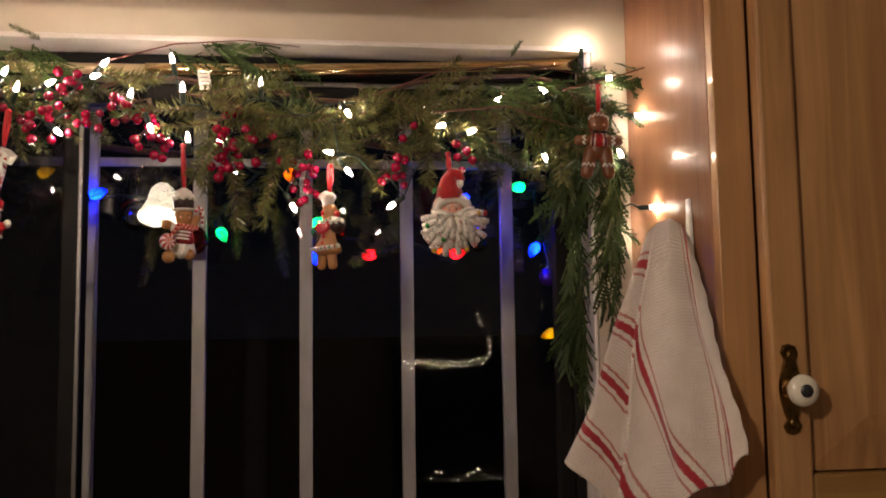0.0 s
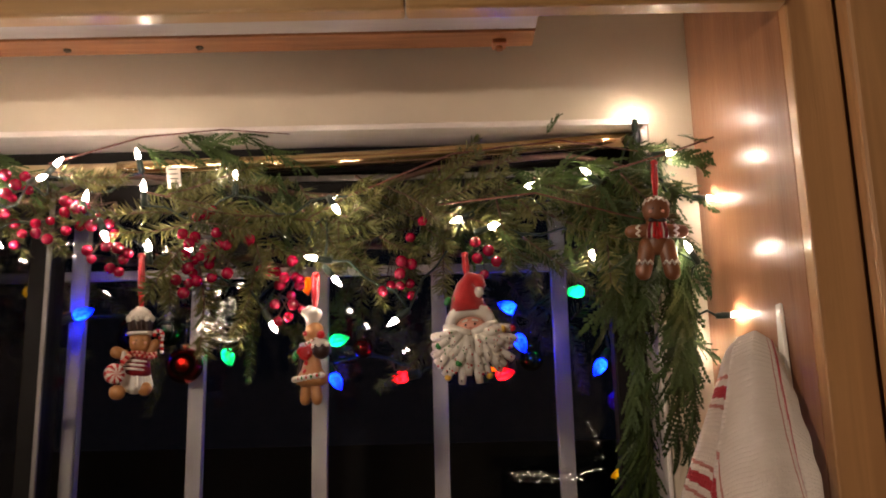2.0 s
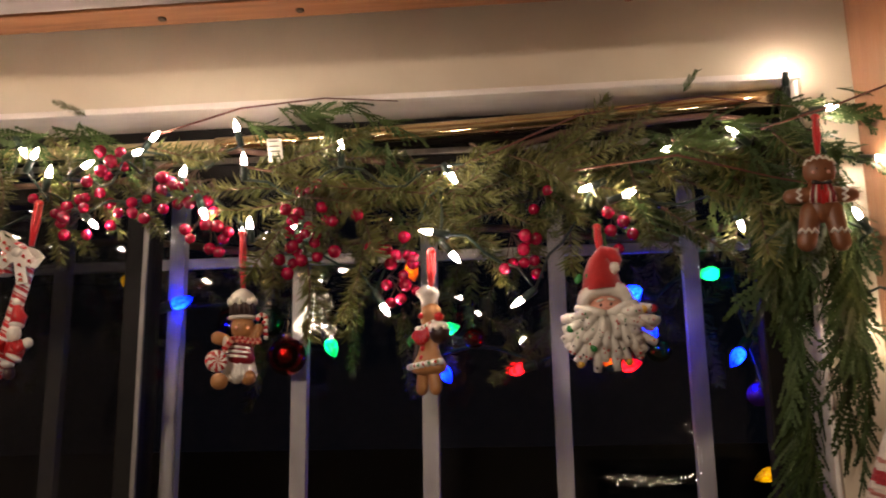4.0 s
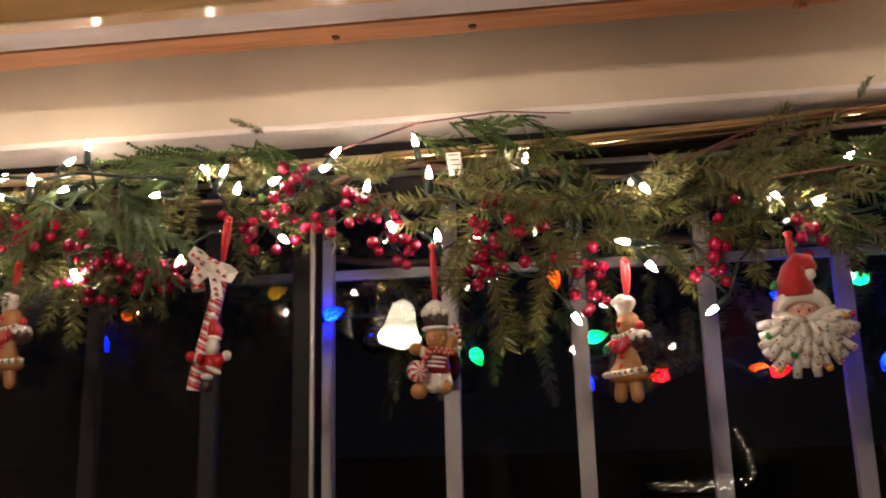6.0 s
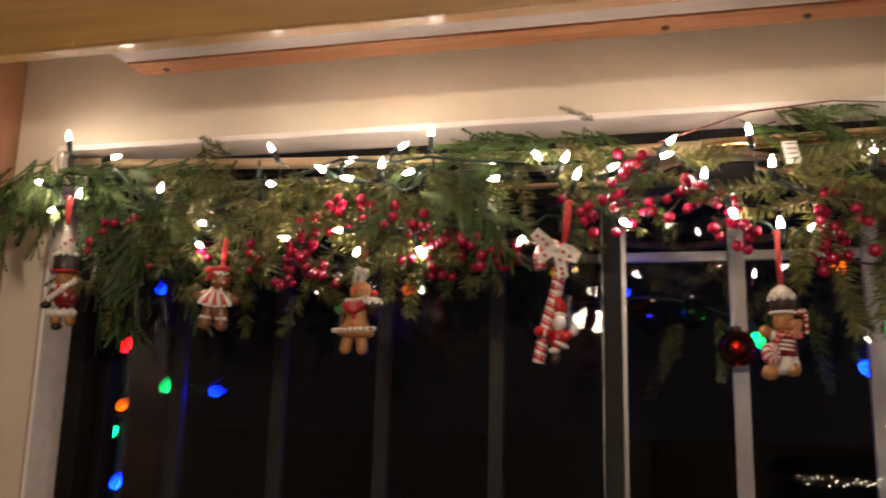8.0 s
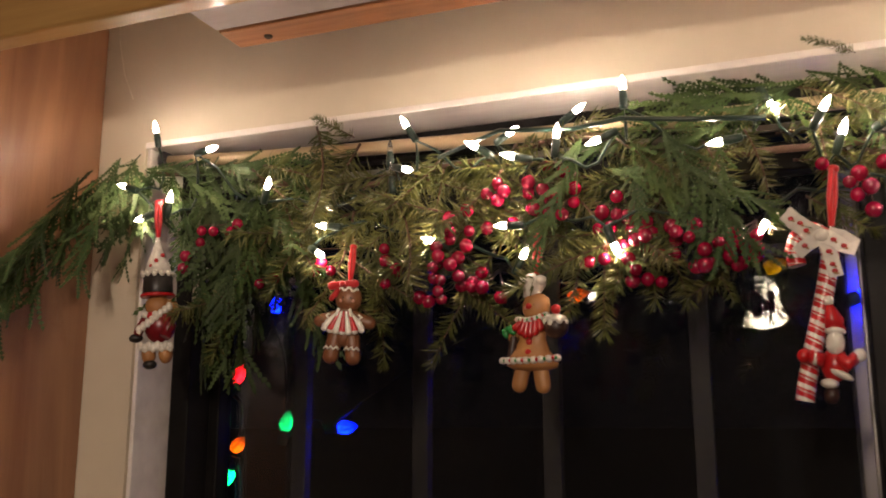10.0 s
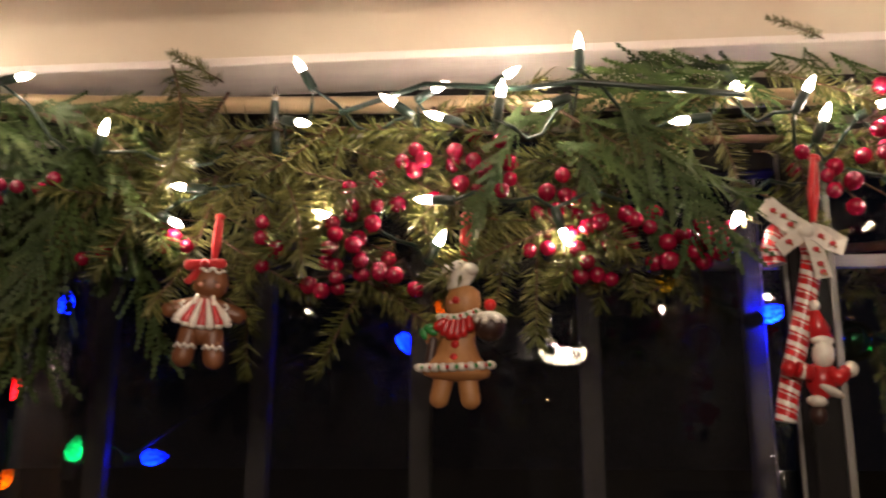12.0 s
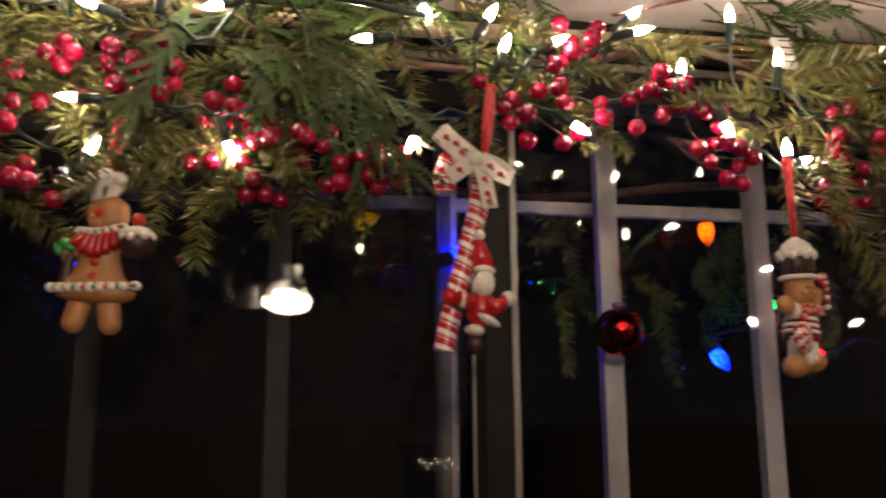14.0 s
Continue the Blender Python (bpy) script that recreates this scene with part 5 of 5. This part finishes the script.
TOP = [(0.0, 0.412, 0.962, 1.690), (0.12, 0.404, 0.968, 1.718), (0.35, 0.393, 0.972, 1.726), (0.58, 0.382, 0.982, 1.722), (0.66, 0.394, 0.998, 1.722), (0.85, 0.386, 1.002, 1.722), (1.0, 0.378, 1.006, 1.712)]
LOW = [(0.0, 0.424, 0.868, 1.474), (0.10, 0.412, 0.866, 1.452), (0.35, 0.366, 0.905, 1.425), (0.58, 0.318, 0.957, 1.392), (0.66, 0.352, 1.000, 1.392), (0.80, 0.325, 1.015, 1.398), (1.0, 0.282, 1.040, 1.452)]
NU, NV = 230, 210
bm = bmesh.new()
uvl = bm.loops.layers.uv.new("UVMap")
grid = []
for i in range(NU + 1):
    u = i / NU
    a, b = smooth_path(TOP, u), smooth_path(LOW, u)
    col = []
    for j in range(NV + 1):
        v = j / NV
        p = a.lerp(b, v)
        w = v ** 0.8
        p.x += -0.010 * w * math.sin(u * 21 + 1.0) * (1 - 0.4 * v) + 0.004 * math.sin(v * 9 + u * 14) * w - 0.012 * math.sin(math.pi * v) * (1 - abs(2 * u - 1))
        p.y += -0.008 * w * math.cos(u * 19 + 0.5) - 0.006 * math.sin(math.pi * v)
        p.z += 0.004 * math.sin(u * 30) * v + 0.008 * math.sin(math.pi * min(1, v * 6)) * (1 - v) * math.sin(math.pi * u)
        if u < 0.06:
            p.x -= 0.0008 * math.sin(v * 45)
        col.append(bm.verts.new(p))
    grid.append(col)


def stripe(u, v):
    if u < 0.62:
        e = u - 0.52 * (1 - v)
        for c, w, k in ((0.25, 0.014, 1), (0.21, 0.0045, 2), (0.29, 0.0045, 2), (0.50, 0.014, 1), (0.46, 0.0045, 2), (0.54, 0.0045, 2)):
            if abs(e - c) < w:
                return k
        e = u - 0.05 * (1 - v)
        for c, w, k in ((0.075, 0.007, 1), (0.105, 0.004, 1), (0.15, 0.0045, 2)):
            if abs(e - c) < w:
                return k
        return 0
    e = v + 0.10 * (u - 0.66)
    for c in (0.17, 0.42, 0.63, 0.87):
        if abs(e - c) < 0.016:
            return 1
        if abs(abs(e - c) - 0.040) < 0.0055:
            return 2
    return 0


for i in range(NU):
    for j in range(NV):
        f = bm.faces.new((grid[i][j], grid[i][j + 1], grid[i + 1][j + 1], grid[i + 1][j]))
        f.smooth = True
        f.material_index = stripe((i + 0.5) / NU, (j + 0.5) / NV)
        for lp, (ii, jj) in zip(f.loops, ((i, j), (i, j + 1), (i + 1, j + 1), (i + 1, j))):
            lp[uvl].uv = (ii / NU * 0.36, jj / NV * 0.33)
towel = part("dish_towel", bm, [CLOTH, STRIPE, FAINT])
tagged(towel, "cream waffle dish towel with red stripes hanging from a hook", "towel")
mod = towel.modifiers.new("thickness", "SOLIDIFY")
mod.thickness = 0.002


# ---- outside: coloured lights, balls and a dim garland ----
def lit(name, col, strength):
    """A coloured bulb that glows most round its filament and less towards the tip."""
    m = material(name, col, 0.3, emit=col, strength=strength)
    t = m.node_tree
    co, ln = t.nodes.new("ShaderNodeTexCoord"), t.nodes.new("ShaderNodeVectorMath")
    ln.operation = "DISTANCE"
    ln.inputs[1].default_value = (0.002, -0.004, 0.008)
    rg = t.nodes.new("ShaderNodeMapRange")
    rg.inputs["From Min"].default_value, rg.inputs["From Max"].default_value = 0.003, 0.015
    rg.inputs["To Min"].default_value, rg.inputs["To Max"].default_value = strength * 2.0, strength * 0.22
    t.links.new(co.outputs["Object"], ln.inputs[0])
    t.links.new(ln.outputs["Value"], rg.inputs["Value"])
    vo, cut, mul = t.nodes.new("ShaderNodeTexVoronoi"), t.nodes.new("ShaderNodeMapRange"), t.nodes.new("ShaderNodeMath")
    vo.inputs["Scale"].default_value = 330
    cut.inputs["From Min"].default_value, cut.inputs["From Max"].default_value = 0.1, 0.75
    cut.inputs["To Min"].default_value, cut.inputs["To Max"].default_value = 1.8, 0.25
    mul.operation = "MULTIPLY"
    t.links.new(co.outputs["Object"], vo.inputs["Vector"])
    t.links.new(vo.outputs["Distance"], cut.inputs["Value"])
    t.links.new(cut.outputs["Result"], mul.inputs[0])
    t.links.new(rg.outputs["Result"], mul.inputs[1])
    t.links.new(mul.outputs["Value"], t.nodes["Principled BSDF"].inputs["Emission Strength"])
    return m


HUES = {"blue": lit("lit_blue_bulb", (0.0005, 0.007, 1.0), 68.0), "green": lit("lit_green_bulb", (0.001, 0.36, 0.07), 18.0), "red": lit("lit_red_bulb", (1.0, 0.004, 0.008), 9.0),
        "orange": lit("lit_orange_bulb", (1.0, 0.11, 0.001), 2.6), "yellow": lit("lit_yellow_bulb", (1.0, 0.45, 0.001), 0.8)}
C9 = {}
for hue, mat in HUES.items():
    bm = bmesh.new()
    add_lathe(bm, [(0.004, 0.0), (0.0068, 0.003), (0.0082, 0.008), (0.0075, 0.014), (0.0045, 0.021), (0.0004, 0.026)], 14, cap=True)
    for f in bm.faces:
        f.smooth = True
    C9[hue] = mesh_of("bulb", bm, mat)
bm = bmesh.new()
add_lathe(bm, [(0.005, -0.016), (0.0062, -0.015), (0.0064, -0.002), (0.005, 0.001)], 12, cap=True)
BASE = mesh_of("socket", bm, WIRE)
OUT = [
    ("blue", -0.324, 1.318, 1.806, 20), ("green", -0.155, 1.385, 1.756, -65), ("green", -0.009, 1.364, 1.771, 10), ("red", 0.071, 1.409, 1.725, 190), ("blue", 0.332, 1.385, 1.732, 235),
    ("blue", 0.214, 1.360, 1.808, 160), ("blue", 0.222, 1.310, 1.758, -70), ("green", 0.303, 1.360, 1.827, 180), ("yellow", 0.348, 1.36, 1.597, 200), ("blue", -1.02, 1.40, 1.838, 80), ("red", 0.205, 1.38, 1.724, 10),
    ("orange", 0.188, 1.395, 1.727, 170), ("blue", -0.020, 1.44, 1.725, -60), ("blue", -0.906, 1.383, 1.682, 5), ("red", -1.040, 1.35, 1.745, 60), ("green", -0.975, 1.36, 1.687, 80),
    ("orange", -0.620, 1.392, 1.829, 15), ("yellow", -0.407, 1.358, 1.843, 20), ("orange", -0.054, 1.385, 1.850, -80), ("orange", -1.05, 1.37, 1.660, 40),
    ("green", -1.062, 1.37, 1.622, 250), ("blue", -1.055, 1.38, 1.548, 70), ("blue", -0.66, 1.40, 1.795, -60),
]
outdoor = thing("outdoor_lights", (-0.33, 1.37, 1.80), "string of large coloured lights outside the window", "string lights")
ends = []
for hue, x, y, z, angle in OUT:
    a = radians(angle)
    d = Vector((math.cos(a), rng.uniform(-0.4, 0.3), math.sin(a)))
    m = Matrix.Translation((x, y, z)) @ d.to_track_quat("Z", "Y").to_matrix().to_4x4() @ Matrix.Translation((0, 0, -0.010))
    b = part("bulb", C9[hue], None, outdoor, "lit %s faceted bulb" % hue)
    b.matrix_basis = m
    s = new("socket", BASE)
    s.parent = b
    ends.append(m @ Vector((0, 0, -0.015)))
pts = sorted(ends, key=lambda p: p.x)
way = []
for a, b in zip(pts, pts[1:]):
    for k in range(6):
        q = a.lerp(b, k / 6)
        q.y += 0.02 * math.sin(math.pi * k / 6)
        q.z += 0.02 * math.sin(math.pi * k / 6)
        way.append(q)
bm = bmesh.new()
add_tube(bm, way, 0.0022, 6)
part("wire", bm, WIRE, outdoor)

BALLS = {"red": material("red_metal_ball", (0.55, 0.015, 0.012), 0.08, metal=1.0), "blue": material("dark_blue_glass_ball", (0.04, 0.05, 0.22), 0.05, metal=1.0),
         "green": material("dark_green_metal_ball", (0.02, 0.12, 0.05), 0.08, metal=1.0), "purple": material("purple_metal_ball", (0.20, 0.08, 0.45), 0.25, metal=0.6)}
for hue, x, y, z, r in (("red", -0.187, 1.300, 1.737, 0.022), ("blue", -0.372, 1.39, 1.793, 0.022), ("green", -0.435, 1.40, 1.772, 0.018), ("green", -0.235, 1.385, 1.790, 0.020),
                        ("purple", 0.358, 1.41, 1.688, 0.015), ("blue", -0.285, 1.40, 1.785, 0.022), ("red", 0.02, 1.41, 1.765, 0.014), ("green", 0.245, 1.41, 1.745, 0.016), ("red", -0.30, 1.43, 1.80, 0.016)):
    ball = thing("ornament_ball", (x, y, z), "shiny %s ball hanging outside the window" % hue, "ornament", "balls outside the window")
    bm = bmesh.new()
    add_ball(bm, (x, y, z), r, 0, 28, 18)
    part("ball", bm, BALLS[hue], ball)
    bm = bmesh.new()
    add_lathe(bm, [(r * 0.26, r * 0.94), (r * 0.27, r * 1.16), (r * 0.16, r * 1.2)], 12, m=Matrix.Translation((x, y, z)), cap=True)
    add_tube(bm, [(x, y, z + r * 1.2), (x + 0.001, y, z + r * 1.2 + 0.03)], 0.0006, 5)
    part("cap", bm, BRASS, ball, "metal cap and thread")

outer = thing("outdoor_garland", (-0.33, 1.42, 1.86), "dim evergreen garland hanging outside the window", "garland")
bm = bmesh.new()
add_tube(bm, [(-1.06 + 1.5 * k / 20, 1.43, 1.90 + 0.012 * math.sin(k)) for k in range(21)], 0.005, 7)
part("main_branch", bm, BARK, outer)
for k in range(80):
    x = -1.05 + 1.48 * (k + rng.random()) / 80
    a = radians(rng.gauss(-85, 40))
    d = Vector((math.cos(a), rng.uniform(-0.35, 0.3), math.sin(a))).normalized()
    side = Vector((0, -1, 0.2)).cross(d).normalized()
    ob = new("fir_sprig", rng.choice(FIRS))
    ob.parent = outer
    ob.matrix_parent_inverse = outer.matrix_basis.inverted()
    ob.matrix_basis = Matrix.Translation((x, rng.uniform(1.415, 1.47), rng.uniform(1.78, 1.91))) @ Matrix((d, side, d.cross(side))).transposed().to_4x4() @ Matrix.Scale(rng.uniform(0.7, 1.0), 4)

POST = material("weathered_pale_post", (0.78, 0.76, 0.74), 0.8, color2=(0.66, 0.64, 0.62), scale=10, stretch=(4, 4, 0.5))
bm = bmesh.new()
add_lathe(bm, [(0.083, 0.0), (0.083, 1.70), (0.075, 1.73), (0.001, 1.735)], 28, m=Matrix.Translation((-0.48, -3.99, 0)))
tagged(part("post", bm, POST), "pale round post standing in the dim room", "post")

# ---- the room behind: lamp, mantel with fairy lights ----
SHADE = material("lit_opal_glass", (0.95, 0.9, 0.8), 0.3, emit=(1.0, 0.84, 0.60), strength=19.0)
SHADE_IN = material("lit_opal_glass_inside", (0.95, 0.9, 0.8), 0.3, emit=(1.0, 0.86, 0.64), strength=24.0)
FROST = material("unlit_frosted_glass", (0.022, 0.021, 0.02), 0.3, color2=(0.016, 0.015, 0.014), scale=40)
lamp = thing("ceiling_lamp", (LAMP.x - 0.07, LAMP.y, 2.5), "brass ceiling lamp with bell-shaped glass shades, one of them lit", "lamp")
hub = Vector((LAMP.x - 0.07, LAMP.y - 0.02, LAMP.z + 0.135))
bm = bmesh.new()
add_lathe(bm, [(0.06, 2.499), (0.06, 2.47), (0.02, 2.45)], 22, m=Matrix.Translation((hub.x, hub.y, 0)), cap=True)
add_tube(bm, [(hub.x, hub.y, 2.46), (hub.x, hub.y, 2.13)], 0.009, 12)
add_lathe(bm, [(0.02, 0.05), (0.045, 0.03), (0.05, 0.0), (0.03, -0.03), (0.008, -0.045)], 22, m=Matrix.Translation(hub), cap=True)
part("stem", bm, BRASS, lamp)
bell = [(0.012, 0.012), (0.024, 0.008), (0.032, -0.004), (0.036, -0.024), (0.040, -0.050), (0.048, -0.074), (0.056, -0.090), (0.0575, -0.095)]
for k, (dx, dy, mat) in enumerate(((0.07, 0.02, SHADE), (-0.085, 0.05, FROST), (-0.02, -0.085, FROST))):
    head = hub + Vector((dx, dy, -0.088 + (0 if mat is SHADE else 0.02)))
    tilt = Vector((dx, dy, 0)).normalized()
    bm = bmesh.new()
    add_tube(bm, [hub, hub + Vector((dx * 0.5, dy * 0.5, 0.01)), head + Vector((0, 0, 0.04)), head], 0.006, 8)
    part("arm", bm, BRASS, lamp)
    lean = Vector((0.04, -0.40, 0.9)) if mat is SHADE else Vector((-tilt.x * 0.3, -tilt.y * 0.3, 1))
    mm = Matrix.Translation(head) @ lean.to_track_quat("Z", "Y").to_matrix().to_4x4()
    bm = bmesh.new()
    add_lathe(bm, bell, 30, m=mm)
    add_lathe(bm, [(r - 0.003, z) for r, z in bell], 30, 1, m=mm)
    sh = part("shade", bm, [mat, SHADE_IN if mat is SHADE else mat], lamp, "lit opal glass bell" if mat is SHADE else "unlit frosted glass bell")
    if mat is SHADE:
        sh.visible_shadow = False
bm = bmesh.new()
add_tube(bm, [hub + Vector((0.03, 0.03, -0.03)), hub + Vector((0.03, 0.03, -0.28))], 0.0012, 6)
add_ball(bm, hub + Vector((0.03, 0.03, -0.285)), 0.007, 0, 10, 8)
part("pull_chain", bm, BRASS, lamp, "thin chain with a small ball")

mantel = thing("mantel", (1.1, -5.6, 0), "fireplace mantel in the far room, coloured near black to stay dim", "mantel")
# dimness is put into the colour: fairy lights would brighten a pale shelf
box("shelf", DIMMED_MANTEL, 0.55, 1.75, -5.799, -5.45, 1.44, 1.49, bevel=0.006, parent=mantel)
box("hearth", DIMMED_MANTEL, 0.62, 1.68, -5.5995, -5.30, 0.0, 0.335, bevel=0.006, parent=mantel)
box("surround", DIMMED_MANTEL, 0.62, 1.68, -5.798, -5.60, 0.0, 1.438, bevel=0.006, parent=mantel)
FAIRY = material("lit_fairy_bulb", (1, 0.9, 0.75), 0.3, emit=(1.0, 0.82, 0.58), strength=26.0)
bm = bmesh.new()
add_ball(bm, (0, 0, 0), 0.0095, 0, 8, 6)
FB = mesh_of("bulb", bm, FAIRY)


def fairy_string(label, way):
    """A string of fairy lights on a dark wire."""
    string = thing("fairy_lights", way[0], label, "string lights")
    for p in way:
        b = part("bulb", FB, None, string)
        b.matrix_basis = Matrix.Translation(p + Vector((0, 0.03, 0)))
    bm = bmesh.new()
    add_tube(bm, way, 0.003, 5)
    part("wire", bm, WIRE, string)


swag = [Vector((0.69 + 0.72 * k / 25 + rng.uniform(-0.012, 0.012), -5.41, 1.355 + rng.uniform(-0.045, 0.035) - 0.02 * math.sin(math.pi * k / 25))) for k in range(26)]
swag += [Vector((1.45 - 0.12 * (k / 6) ** 1.5, -5.41, 1.42 + 0.34 * k / 6)) for k in range(7)]
fairy_string("string of warm fairy lights hung along the mantel", swag)
fairy_string("fairy lights lying in front of the hearth", [Vector((0.90 + 0.60 * k / 13, -5.36, 0.36 + 0.05 * math.sin(k * 0.9) + 0.02 * (k % 2))) for k in range(14)])
